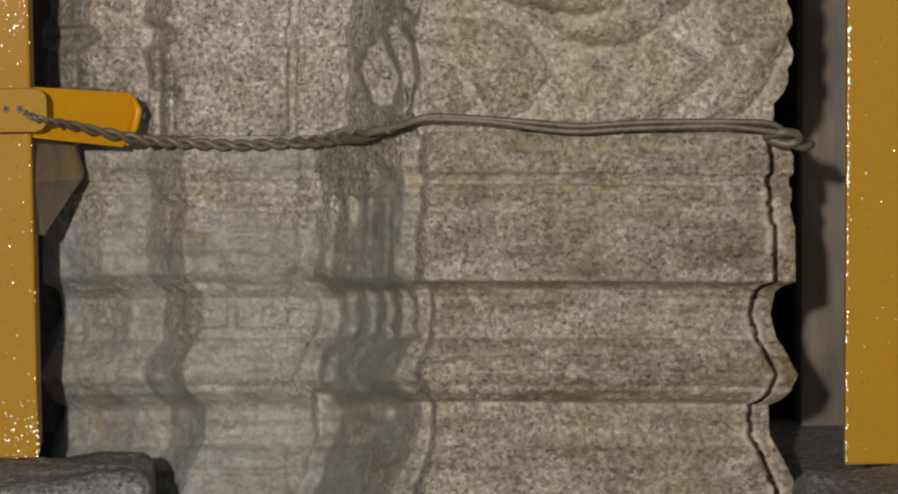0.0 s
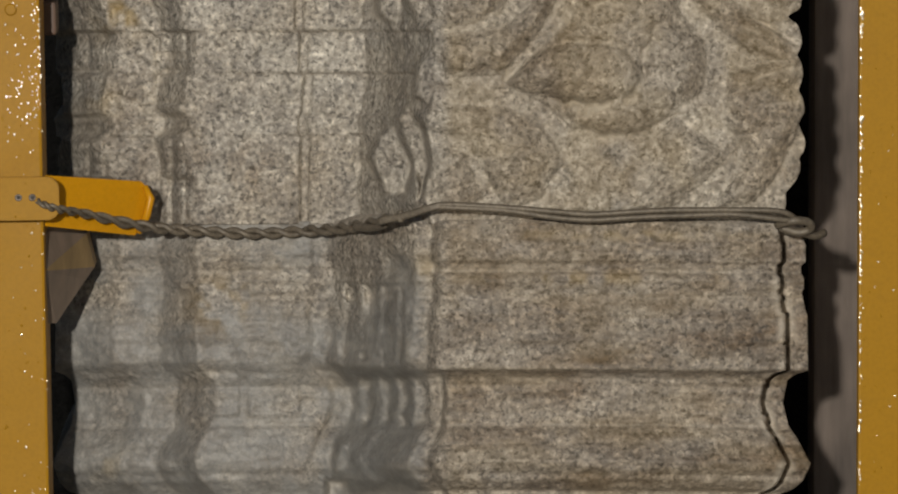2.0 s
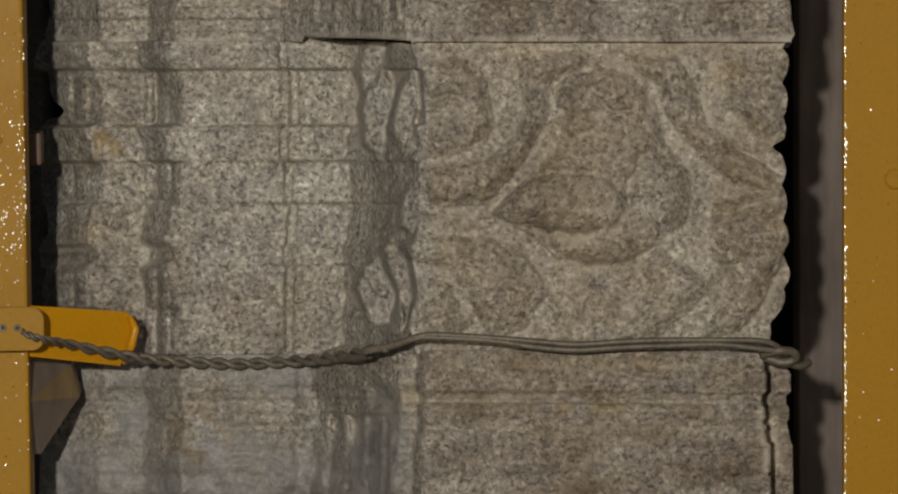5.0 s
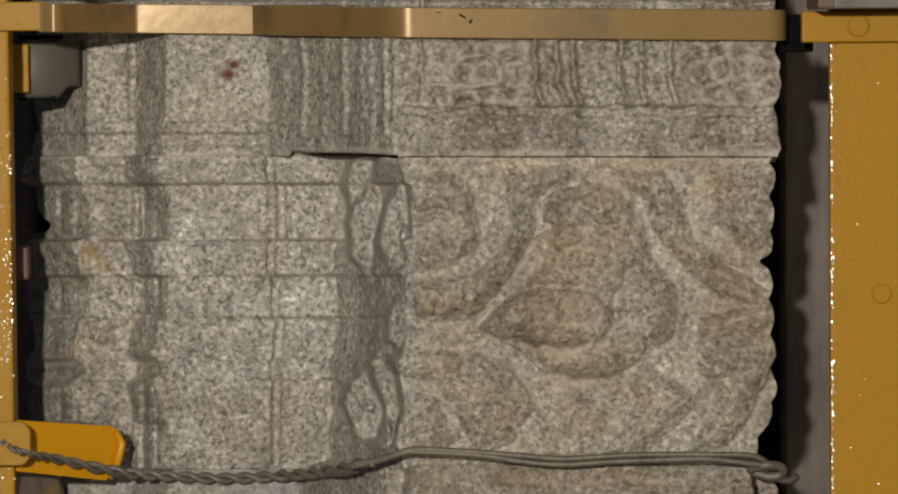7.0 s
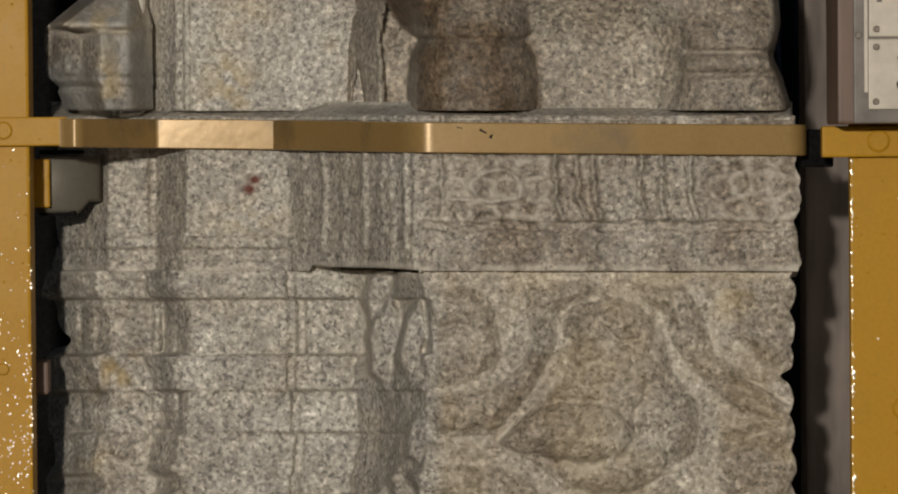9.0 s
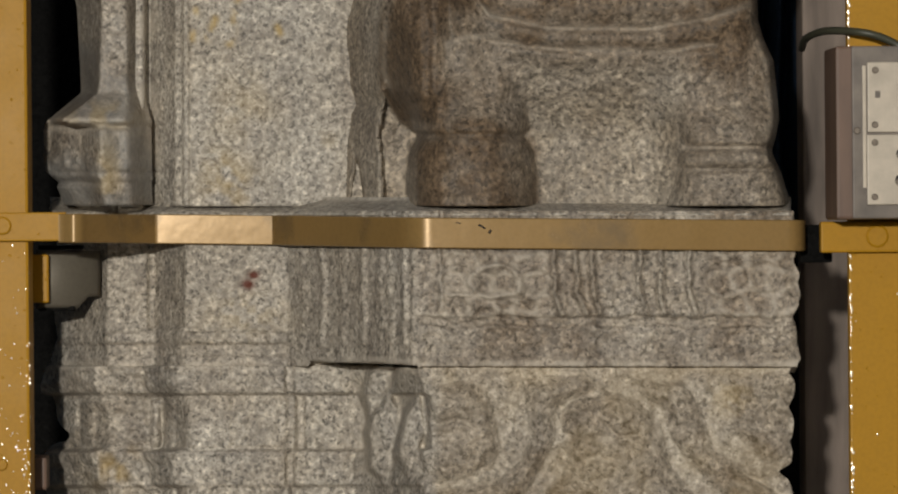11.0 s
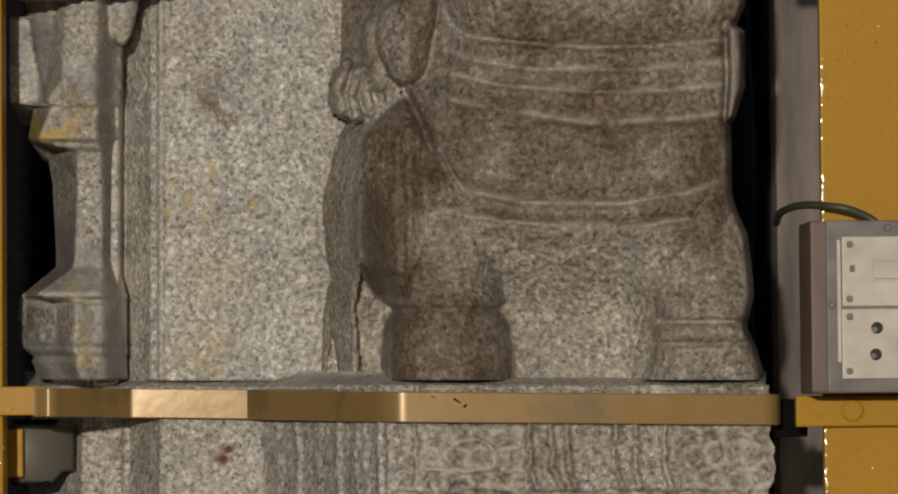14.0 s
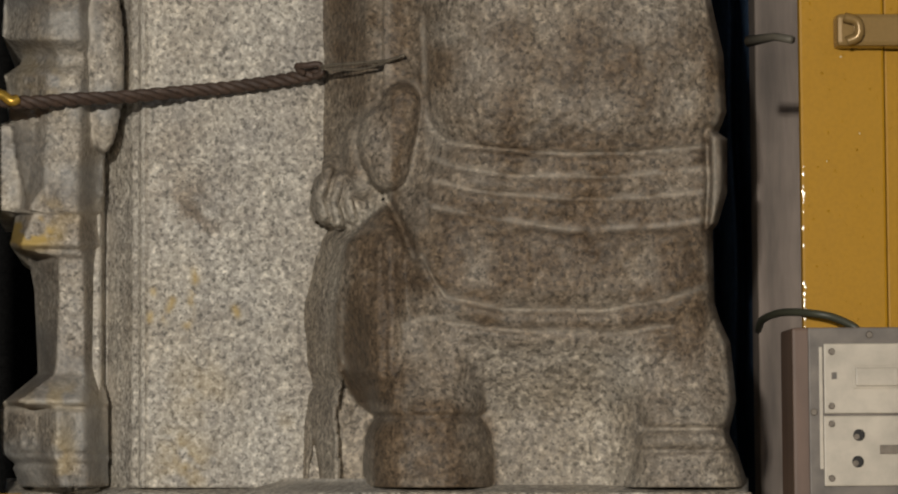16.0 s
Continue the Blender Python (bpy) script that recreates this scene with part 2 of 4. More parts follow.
def fbm(a, b, size, octaves=4):
    total, amp = 0, 1
    for k in range(octaves):
        total = total + amp * (value_noise(a / size + 17 * k, b / size + 31 * k) - 0.5)
        size, amp = size / 2, amp / 2
    return total


def ease(x, a, b):
    t = np.clip((x - a) / (b - a), 0, 1)
    return t * t * (3 - 2 * t)


def dome(U, V, cu, cv, ru, rv, h, flat=1.0):
    d = ((U - cu) / ru) ** 2 + ((V - cv) / rv) ** 2
    return np.where(d < 1, h * np.power(np.clip(1 - d, 0, 1), 0.5 * flat), -999)


def bar(U, V, points, r, h):
    """A rounded ridge along a line of grid points."""
    best = np.full(U.shape, 1e9)
    pts = np.array(points, float)
    for (a, b), (c, d) in zip(pts, pts[1:]):
        L = (c - a) ** 2 + (d - b) ** 2
        t = np.clip(((U - a) * (c - a) + (V - b) * (d - b)) / L, 0, 1)
        best = np.minimum(best, np.hypot(U - a - t * (c - a), V - b - t * (d - b)))
    return np.where(best < r, h * np.sqrt(np.clip(1 - (best / r) ** 2, 0, 1)), -999)


def inside(U, V, points):
    """Distance into an outline of grid points, negative outside."""
    best = np.full(U.shape, 1e9)
    odd = np.zeros(U.shape, bool)
    pts = np.array(points, float)
    for (a, b), (c, d) in zip(pts, np.roll(pts, -1, 0)):
        L = (c - a) ** 2 + (d - b) ** 2
        t = np.clip(((U - a) * (c - a) + (V - b) * (d - b)) / L, 0, 1)
        best = np.minimum(best, np.hypot(U - a - t * (c - a), V - b - t * (d - b)))
        if b != d:
            odd ^= ((b > V) != (d > V)) & (U < (c - a) * (V - b) / (d - b) + a)
    return np.where(odd, best, -best)


def cells(a, b, size):
    """Distance from the walls between irregular cells."""
    i, j = np.floor(a / size).astype(int), np.floor(b / size).astype(int)
    d = []
    for m in (-1, 0, 1):
        for n in (-1, 0, 1):
            ci, cj = i + m, j + n
            pu = (ci + 0.15 + 0.7 * lattice[ci % 128, cj % 128]) * size
            pv = (cj + 0.15 + 0.7 * lattice[(ci + 50) % 128, (cj + 20) % 128]) * size
            d.append(np.hypot(a - pu, b - pv))
    d = np.sort(np.array(d), 0)
    return d[1] - d[0]


def facet(U, V, h, base, points, slope, lift=0.0, soft=10):
    """Turns the face inside an outline to the front: a leaf or limb cut out of a splayed side."""
    cu = np.mean([p[0] for p in points])
    w = ease(inside(U + 0.9 * soft * fbm(U + 20, V, 56, 2), V + 1.5 * soft * fbm(U, V + 70, 70, 2), points), -soft * 0.4, soft * 0.6)
    return h * (1 - w) + w * (base + lift + slope * (U - cu))


def line_cut(U, V, points, w, depth):
    """A worn groove along a line of grid points."""
    best = np.full(U.shape, 1e9)
    pts = np.array(points, float)
    for (a, b), (c, d) in zip(pts, pts[1:]):
        L = (c - a) ** 2 + (d - b) ** 2
        t = np.clip(((U - a) * (c - a) + (V - b) * (d - b)) / L, 0, 1)
        best = np.minimum(best, np.hypot(U - a - t * (c - a), V - b - t * (d - b)))
    return -depth * np.exp(-(best / w) ** 2)


def blur(H, r):
    for axis in (0, 1):
        pad = [(r, r) if k == axis else (0, 0) for k in (0, 1)]
        c = np.cumsum(np.pad(H, pad, mode="edge"), axis=axis)
        c = np.concatenate([np.zeros_like(np.take(c, [0], axis)), c], axis)
        n = H.shape[axis]
        H = (np.take(c, range(2 * r + 1, 2 * r + 1 + n), axis) - np.take(c, range(n), axis)) / (2 * r + 1)
    return H


def sheet(left, right, top, bottom, height, back, du=4.0, dv=3.5, marks=None):
    """A closed block whose front is raised by height(U, V) grid steps over the plane y = 0; left and right may be functions of V."""
    nv = int((bottom - top) / dv) + 1
    v = np.linspace(top, bottom, nv)
    l = left(v) if callable(left) else np.full(nv, float(left))
    r = right(v) if callable(right) else np.full(nv, float(right))
    nu = int((r - l).max() / du) + 1
    t = np.linspace(0, 1, nu)
    U = l[:, None] + (r - l)[:, None] * t[None, :]
    V = np.repeat(v[:, None], nu, 1)
    H = height(U, V)
    Y = -H * G
    X, Y, Z = sight(U, V, Y)
    front = np.stack([X, Y, Z], -1)
    index = np.arange(nv * nu).reshape(nv, nu)
    verts = [front.reshape(-1, 3)]
    quads = [np.stack([index[:-1, :-1], index[1:, :-1], index[1:, 1:], index[:-1, 1:]], -1).reshape(-1, 4)]
    rim = np.concatenate([index[0, :-1], index[:-1, -1], index[-1, :0:-1], index[:0:-1, 0]])
    behind = front.reshape(-1, 3)[rim].copy()
    behind[:, 1] = back
    off = nv * nu
    k = np.arange(len(rim))
    quads.append(np.stack([rim[k], rim[(k + 1) % len(rim)], off + (k + 1) % len(rim), off + k], -1))
    verts.append(behind)
    me = bpy.data.meshes.new("carving")
    allv, allq = np.concatenate(verts), np.concatenate(quads)
    me.from_pydata(allv.tolist(), [], allq.tolist() + [list(off + k[::-1])])
    # pale tone for dusty hollows, with highlights painted on the ridges
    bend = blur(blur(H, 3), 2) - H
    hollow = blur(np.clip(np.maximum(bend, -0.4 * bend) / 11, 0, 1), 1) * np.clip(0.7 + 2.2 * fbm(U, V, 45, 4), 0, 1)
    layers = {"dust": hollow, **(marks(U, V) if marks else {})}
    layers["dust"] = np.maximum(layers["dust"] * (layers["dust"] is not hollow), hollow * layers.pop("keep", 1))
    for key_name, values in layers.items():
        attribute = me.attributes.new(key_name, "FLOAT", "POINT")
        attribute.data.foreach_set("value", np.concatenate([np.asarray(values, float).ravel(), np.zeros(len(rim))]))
    me.polygons.foreach_set("use_smooth", np.ones(len(me.polygons), bool))
    me.update()
    return me


PILLAR = thing("stone_pillar", at(784, 880, 0.2), "carved grey granite temple pillar with stepped mouldings and relief panels", "pillar")


# base mouldings
def base_profile(V):
    p = np.interp(V, [235, 262, 268, 300, 306, 320, 326, 345, 352, 385, 392, 489, 494, 505, 545, 585, 605, 650, 680, 697, 702, 755, 800, 850, 920],
                  [-2, -2, 2, 2, -6, -6, -1, -1, -5, 2, 5, 6, -14, -30, -38, -28, -14, 10, -4, -24, -42, -40, -14, 10, 16])
    return p


def base_height(U, V):
    soft = sum(base_profile(V + k) for k in range(-14, 15, 4)) / 8
    p = base_profile(V) + (soft - base_profile(V)) * ease(U, 745, 690)
    uu = U + (0.95 + 0.4 * ease(U, 300, 200)) * p * ease(U, 790, 720) + 16 * fbm(U, V, 60, 3) * ease(U, 720, 690)
    base = np.interp(uu, [40, 190, 262, 326, 520, 532, 558, 688, 700, 722, 730, 744, 752, 1700],
                     [-630, -510, -490, -392, -380, -390, -380, -66, -46, -40, -40, -6, 0, 0])
    h = base + (1.15 - 0.4 * ease(U, 745, 690)) * p
    # small niches and flutes on the splayed face
    splay = ease(U, 566, 580) * ease(U, 688, 674)
    h -= 18 * splay * ease(V, 336, 350) * ease(V, 486, 472)
    for cu, w, v0, v1 in ((578, 9, 336, 470), (611, 8, 340, 478), (642, 9, 344, 484), (672, 8, 346, 488)):
        hc = np.interp(cu, [558, 688], [-380, -66])
        h = facet(U, V, h, hc, [(cu - w, v0 + 14), (cu, v0), (cu + w, v0 + 14), (cu + w * 0.7, v1), (cu - w * 0.4, v1)], 1.3, 2)
    for cu, w in ((614, 13), (648, 12), (682, 11)):
        hc = np.interp(cu, [558, 688], [-380, -66])
        h = facet(U, V, h, hc, [(cu - w, 512), (cu + w, 518), (cu + w, 580), (cu, 590), (cu - w, 574)], 0.9, -118, 16)
    for cu, cv, w, lift in ((578, 640, 12, 6), (570, 720, 16, -75), (716, 550, 15, -62)):
        h = facet(U, V, h, np.interp(cu, [558, 688, 716], [-380, -66, -50]), [(cu - w, cv - 34), (cu + w, cv - 30), (cu + w, cv + 26), (cu - w, cv + 34)], 0.5, lift, 16)
    # panels on the stepped-back faces
    for a, b in ((320, 400), (410, 505)):
        h += 5 * ease(U, a, a + 6) * ease(U, b, b - 6) * ease(V, 497, 505) * ease(V, 575, 567)
    h += 6 * ease(U, 306, 315) * ease(U, 505, 495) * ease(V, 770, 778)
    for row, w, k in ((288, 4, 4), (318, 4, -5), (334, 4, 4), (364, 5, -4), (400, 4, -3), (436, 9, 3), (520, 5, -4), (566, 5, 3), (588, 5, -5), (618, 5, -3), (672, 6, -4), (730, 8, 4), (775, 6, -4), (820, 6, 4)):
        h += k * np.exp(-((V - row - 3 * fbm(U, V, 80)) / w) ** 2)
    crack = 1345 + 0.95 * p + 4 * fbm(U * 0, V, 26)
    h = np.where(U > crack + 4, h - 70, h)
    h = np.where(np.abs(U - crack) < 4.5, h - 200, h)
    wear = np.exp(-((V - 492) / 5) ** 2) * fbm(U, V, 50) * 10
    chisel = 6 * fbm(U * 0.4, V, 16, 3) * (0.6 + 0.4 * ease(U, 735, 760)) + 5 * fbm(U * 0.12, V, 22, 3)
    return h + 7 * fbm(U, V, 90) + chisel + 5 * fbm(U, V, 13, 2) + wear


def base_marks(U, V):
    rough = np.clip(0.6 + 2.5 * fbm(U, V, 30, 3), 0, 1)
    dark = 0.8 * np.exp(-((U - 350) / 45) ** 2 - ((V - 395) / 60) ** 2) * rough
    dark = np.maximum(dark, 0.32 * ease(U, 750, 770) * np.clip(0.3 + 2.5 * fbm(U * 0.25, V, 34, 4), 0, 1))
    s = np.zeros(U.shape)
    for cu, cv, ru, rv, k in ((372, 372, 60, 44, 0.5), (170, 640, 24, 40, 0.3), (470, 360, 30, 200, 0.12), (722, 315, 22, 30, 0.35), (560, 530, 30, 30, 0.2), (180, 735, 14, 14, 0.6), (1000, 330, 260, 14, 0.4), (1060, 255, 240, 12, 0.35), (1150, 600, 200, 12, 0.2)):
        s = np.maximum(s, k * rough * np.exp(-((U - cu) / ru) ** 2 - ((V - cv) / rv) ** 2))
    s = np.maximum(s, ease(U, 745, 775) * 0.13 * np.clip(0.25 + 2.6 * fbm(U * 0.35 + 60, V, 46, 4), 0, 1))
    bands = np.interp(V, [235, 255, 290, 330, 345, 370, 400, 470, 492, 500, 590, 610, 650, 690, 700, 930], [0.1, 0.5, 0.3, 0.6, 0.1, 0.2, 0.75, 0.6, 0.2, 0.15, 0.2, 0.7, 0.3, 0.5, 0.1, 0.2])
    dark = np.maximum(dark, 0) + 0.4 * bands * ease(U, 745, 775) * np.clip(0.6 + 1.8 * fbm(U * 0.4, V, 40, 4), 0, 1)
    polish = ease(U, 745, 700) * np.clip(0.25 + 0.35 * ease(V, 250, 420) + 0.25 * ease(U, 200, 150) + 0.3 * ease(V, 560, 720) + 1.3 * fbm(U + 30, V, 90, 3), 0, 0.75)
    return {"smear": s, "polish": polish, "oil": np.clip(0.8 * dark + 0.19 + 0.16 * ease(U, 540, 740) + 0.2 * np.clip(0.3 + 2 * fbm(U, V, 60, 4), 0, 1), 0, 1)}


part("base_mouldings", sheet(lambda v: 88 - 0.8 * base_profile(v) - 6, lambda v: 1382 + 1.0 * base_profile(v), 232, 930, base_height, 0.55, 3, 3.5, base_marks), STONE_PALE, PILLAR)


# dancing-figure tier
def stack_profile(V):
    edges = [-330, -311, -309, -263, -258, -166, -160, -103, -98, -30, -24, 42, 48, 78, 84, 150, 235]
    out = [0, 0, 9, 9, -7, -7, 8, 8, 0, 2, -5, -4, 7, 7, -3, 1, 0]
    return np.interp(V, edges, out)


def figure_height(U, V):
    p = stack_profile(V) * (1 - 0.65 * ease(V, -40, 60) * ease(U, 300, 340)) * np.clip(0.8 + 1.2 * fbm(U, V * 0.2, 90, 3), 0.25, 1.2)
    row = np.interp(V, [-330, -265, -257, -168, -160, -105, -97, -31, -23, 41, 49, 77, 85, 150, 158, 240], [2, 2, -10, -14, 11, 9, -6, -8, 8, 8, -12, -10, 7, 5, -6, -8])
    uu = U + 1.2 * p + row * ease(U, 340, 310) + 22 * fbm(U * 0 + 8, V, 44, 3) * ease(U, 330, 300) + 26 * fbm(U * 0 + 3, V, 90, 3) * ease(U, 560, 600) * ease(U, 765, 725)
    left = np.interp(uu, [60, 160, 172, 246, 262, 306, 318, 500, 506, 516, 522, 612, 650, 702, 735, 1700],
                     [-760, -525, -502, -498, -500, -392, -382, -378, -392, -392, -380, -374, -290, -110, -22, -22])
    mask = ease(U, 640, 590)
    h = left + 1.6 * p * mask
    # little bosses on the stepped faces
    h += mask * 5 * fbm(U, V, 34, 3) + 18 * fbm(U, V * 1.4, 30, 2) * ease(U, 320, 280)
    h += 8 * ease(U, 246, 256) * ease(U, 306, 296) * np.sign(np.sin((V + 160) / 30.0)) * ease(V, 60, 20)
    for c0, c1 in ((320, 400), (404, 498)):
        h += 3.5 * ease(U, c0, c0 + 5) * ease(U, c1, c1 - 5) * ease(V, -258, -252) * ease(V, -166, -172)
    for cu, w in ((118, 16), (150, 12), (268, 9), (292, 9)):
        h += 16 * np.sqrt(np.clip(1 - ((U - cu) / w) ** 2, 0, 1)) * (ease(V, -258, -245) * ease(V, -164, -176) + ease(V, 84, 96) + 0.6 * ease(V, -98, -88) * ease(V, -30, -40))
    # splayed side: limbs that wrap round the corner
    slope = lambda cu: float(np.interp(cu, [596, 640, 700, 735], [-380, -300, -110, -22]))
    for cu, pts in ((660, [(668, -268), (690, -215), (684, -150), (674, -100), (646, -140), (638, -195), (650, -245)]),
                    (712, [(722, -255), (736, -200), (730, -120), (706, -110), (694, -160), (700, -220)]),
                    (722, [(734, -70), (744, -20), (722, 22), (700, 8), (704, -40)]),
                    (662, [(676, 66), (692, 120), (680, 186), (644, 176), (632, 120), (644, 80)]),
                    (648, [(640, -300), (676, -296), (668, -262), (640, -220), (630, -262)]),
                    (690, [(690, 30), (716, 70), (722, 130), (706, 190), (696, 120), (676, 56)])):
        mu, mv = np.mean(pts, 0)
        h = facet(U, V, h, slope(cu), [(mu + 1.25 * (x - mu), mv + 1.08 * (y - mv)) for x, y in pts], 0.7, 18, 15)
    # front: coil, arms, head, belly, bent legs
    edge = ease(U + 30 * fbm(U * 0 + 2, V, 70, 3), 722, 760)
    d = figure_forms(U, V)
    rel = np.zeros(U.shape)
    for k, (dist, high, soft) in enumerate(d):
        t = np.clip(dist / (1.35 * soft), 0, 1)
        swell = high * (0.35 * np.sqrt(np.clip(1 - (1 - t) ** 2, 0, 1)) + 0.65 * t * (2 - t))
        rel = rel + 0.42 * swell if k == 3 else np.maximum(rel, swell)
    rel += 1.5 * figure_cuts(U, V)
    h = h + 0.8 * edge * rel
    h += -14 * ease(V, 205, 232) * edge
    # open joint under the plinth's corner
    h = h - 260 * ease(V, joint_line(U) - 2, joint_line(U) - 5)
    return h + 6 * fbm(U, V, 80) + edge * 7 * fbm(U, V, 22, 3) + 4.5 * fbm(U, V, 12, 2)


def joint_line(U):
    """Lower edge of the plinth, which overhangs the splayed side."""
    return np.interp(U, [60, 534, 538, 724, 734, 1700], [-309, -309, -318, -303, -309, -309])


def figure_cuts(U, V):
    """Worn grooves within the forms."""
    rel = 0
    wu, wv = U + 11 * fbm(U + 70, V, 40, 3), V + 11 * fbm(U, V + 90, 40, 3)
    rings = (([(748, -212), (800, -214), (834, -196), (848, -160), (836, -126)], 5, 9), ([(752, -192), (806, -190), (822, -164), (812, -130), (750, -126)], 5, 8), ([(760, -170), (795, -168), (800, -148), (768, -144)], 5, 8))
    for pts, w, k in rings:
        rel = rel + line_cut(wu, wv, pts, 1.45 * w, k)
    belly_lines = (([(1128, -112), (1106, -66), (1108, -24), (1086, 16), (1030, 30), (975, 22)], 6, 12), ([(862, -14), (910, -58), (968, -78), (1030, -78), (1080, -66), (1104, -30)], 5, 8), ([(940, 14), (985, 40), (1060, 36), (1110, 6), (1128, -30)], 5, 6), ([(986, -34), (1010, -60), (1052, -56), (1064, -32), (1040, -14), (1010, -24)], 5, 8), ([(1026, -42), (1044, -36)], 5, 6))
    for pts, w, k in belly_lines:
        rel = rel + line_cut(wu, wv, pts, 1.45 * w, k)
    face_lines = (([(976, -150), (1000, -178), (1050, -186), (1092, -166), (1104, -126), (1078, -92)], 5, 8), ([(1010, -140), (1040, -152), (1070, -134), (1062, -108), (1024, -106)], 5, 6), ([(1046, -206), (1080, -186), (1112, -190), (1122, -204), (1092, -214)], 4, 8), ([(1132, -240), (1142, -200), (1130, -160)], 5, 7), ([(940, 60), (1000, 88), (1090, 80)], 7, 5))
    for pts, w, k in face_lines:
        rel = rel + line_cut(wu, wv, pts, 1.45 * w, k)
    fold_lines = (([(1244, -8), (1310, -20), (1372, -38)], 4, 6), ([(1248, 16), (1316, 4), (1372, -10)], 4, 5), ([(1252, 44), (1310, 34), (1368, 26)], 4, 5), ([(1262, 74), (1340, 66)], 4, 5), ([(1270, -112), (1330, -88), (1370, -60)], 4, 6), ([(1300, -120), (1360, -90)], 4, 5))
    for pts, w, k in fold_lines:
        rel = rel + line_cut(wu, wv, pts, 1.45 * w, k)
    return rel * np.clip(0.75 + 1.6 * fbm(U + 15, V + 33, 55, 3), 0.1, 1.2)


def figure_forms(U, V):
    """The raised forms of the carving: distance into each, its height and the width of its rounded rim."""
    U, V = U + 8 * fbm(U + 70, V, 60, 3), V + 8 * fbm(U, V + 90, 60, 3)
    coil = [(728, -270), (820, -282), (858, -236), (868, -164), (850, -126), (812, -112), (728, -110)]
    arm_near = [(905, -288), (1024, -296), (1036, -272), (994, -252), (966, -232), (960, -180), (942, -130), (900, -72), (856, -30), (786, -20), (728, -38), (728, -100), (800, -102), (856, -106), (898, -142), (918, -182), (916, -240)]
    body = [(968, -228), (1000, -252), (1050, -266), (1110, -252), (1148, -210), (1166, -136), (1206, -84), (1212, -40), (1194, 10), (1158, 44), (1106, 70), (1036, 84), (978, 70), (936, 32), (898, 10), (860, -8), (884, -38), (928, -80), (960, -104), (984, -142), (976, -190)]
    belly = [(856, -10), (905, -56), (968, -78), (1030, -80), (1082, -66), (1106, -30), (1092, 8), (1030, 26), (960, 20), (905, 8)]
    arm_far = [(1106, -292), (1186, -284), (1218, -236), (1240, -172), (1290, -124), (1346, -92), (1380, -70), (1380, -40), (1316, -46), (1266, -80), (1222, -112), (1190, -142), (1166, -182), (1150, -236), (1112, -262)]
    folds = [(1250, -30), (1380, -66), (1380, 30), (1366, 76), (1340, 140), (1296, 196), (1216, 212), (1262, 150), (1276, 100), (1240, 50)]
    leg_far = [(1156, 46), (1208, 80), (1252, 114), (1226, 142), (1176, 186), (1140, 214), (1072, 214), (1118, 160), (1140, 112), (1116, 80)]
    leg_near = [(728, 24), (866, 30), (910, 50), (968, 124), (926, 190), (860, 212), (826, 150), (800, 90), (728, 70)]
    foot_near = [(728, 90), (790, 110), (818, 190), (800, 214), (728, 214)]
    plume = [(1262, -300), (1376, -300), (1376, -150), (1320, -150), (1268, -210)]
    forms = []
    forms.append((inside(U, V, coil), 26, 26))
    forms.append((inside(U, V, arm_near), 32, 34))
    forms.append((inside(U, V, body), 38, 44))
    forms.append((inside(U, V, belly), 48, 40))
    forms.append((inside(U, V, arm_far), 30, 34))
    forms.append((inside(U, V, folds), 26, 26))
    forms.append((inside(U, V, leg_far), 34, 34))
    forms.append((inside(U, V, leg_near), 32, 36))
    forms.append((inside(U, V, foot_near), 22, 24))
    forms.append((inside(U, V, plume), 14, 26))
    return forms


def figure_marks(U, V):
    rough = np.clip(0.6 + 2.5 * fbm(U, V, 30, 3), 0, 1)
    s = np.zeros(U.shape)
    for cu, cv, r, k in ((1270, -260, 45, 0.45), (192, -128, 30, 0.9), (215, -150, 20, 0.5), (1060, 190, 50, 0.25), (165, 20, 30, 0.3)):
        s = np.maximum(s, k * rough * np.exp(-((U - cu) ** 2 + (V - cv) ** 2) / r ** 2))
    patch = np.clip(4 * fbm(U + 300, V, 110, 3), 0, 1)
    s = np.maximum(s, ease(U, 745, 775) * (0.07 + 0.17 * np.clip(0.3 + 3 * fbm(U + 90, V + 40, 100, 3), 0, 1)))
    edge = ease(U, 745, 775)
    nearest = np.max([d for d, high, soft in figure_forms(U, V)], 0)
    raised = ease(nearest, -2, 14) * edge
    cut = np.clip(-figure_cuts(U, V) / 9, 0, 1) * rough * edge
    # pale rims round the raised forms: dust with edge highlights painted in
    rim = np.exp(-((nearest + 3) / 8) ** 2) * edge * np.clip(0.55 + 2.2 * fbm(U, V, 40, 3), 0, 1)
    # lower middle face and left end of the tier toned darker
    low = ease(V, 60, 120) * ease(V, 215, 190) * ease(U, 300, 330) * ease(U, 505, 480) * 0.22 + 0.2 * ease(U, 240, 270) * ease(U, 640, 590) * ease(V, -60, 90) * np.clip(0.5 + 2.5 * fbm(U + 50, V, 70, 4), 0, 1) + 0.3 * ease(U, 260, 230)
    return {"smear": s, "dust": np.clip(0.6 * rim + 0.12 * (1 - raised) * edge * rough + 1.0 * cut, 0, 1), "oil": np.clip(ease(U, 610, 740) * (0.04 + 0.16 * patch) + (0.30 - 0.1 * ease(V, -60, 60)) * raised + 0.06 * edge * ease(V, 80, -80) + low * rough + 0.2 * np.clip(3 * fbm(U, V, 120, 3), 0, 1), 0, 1)}


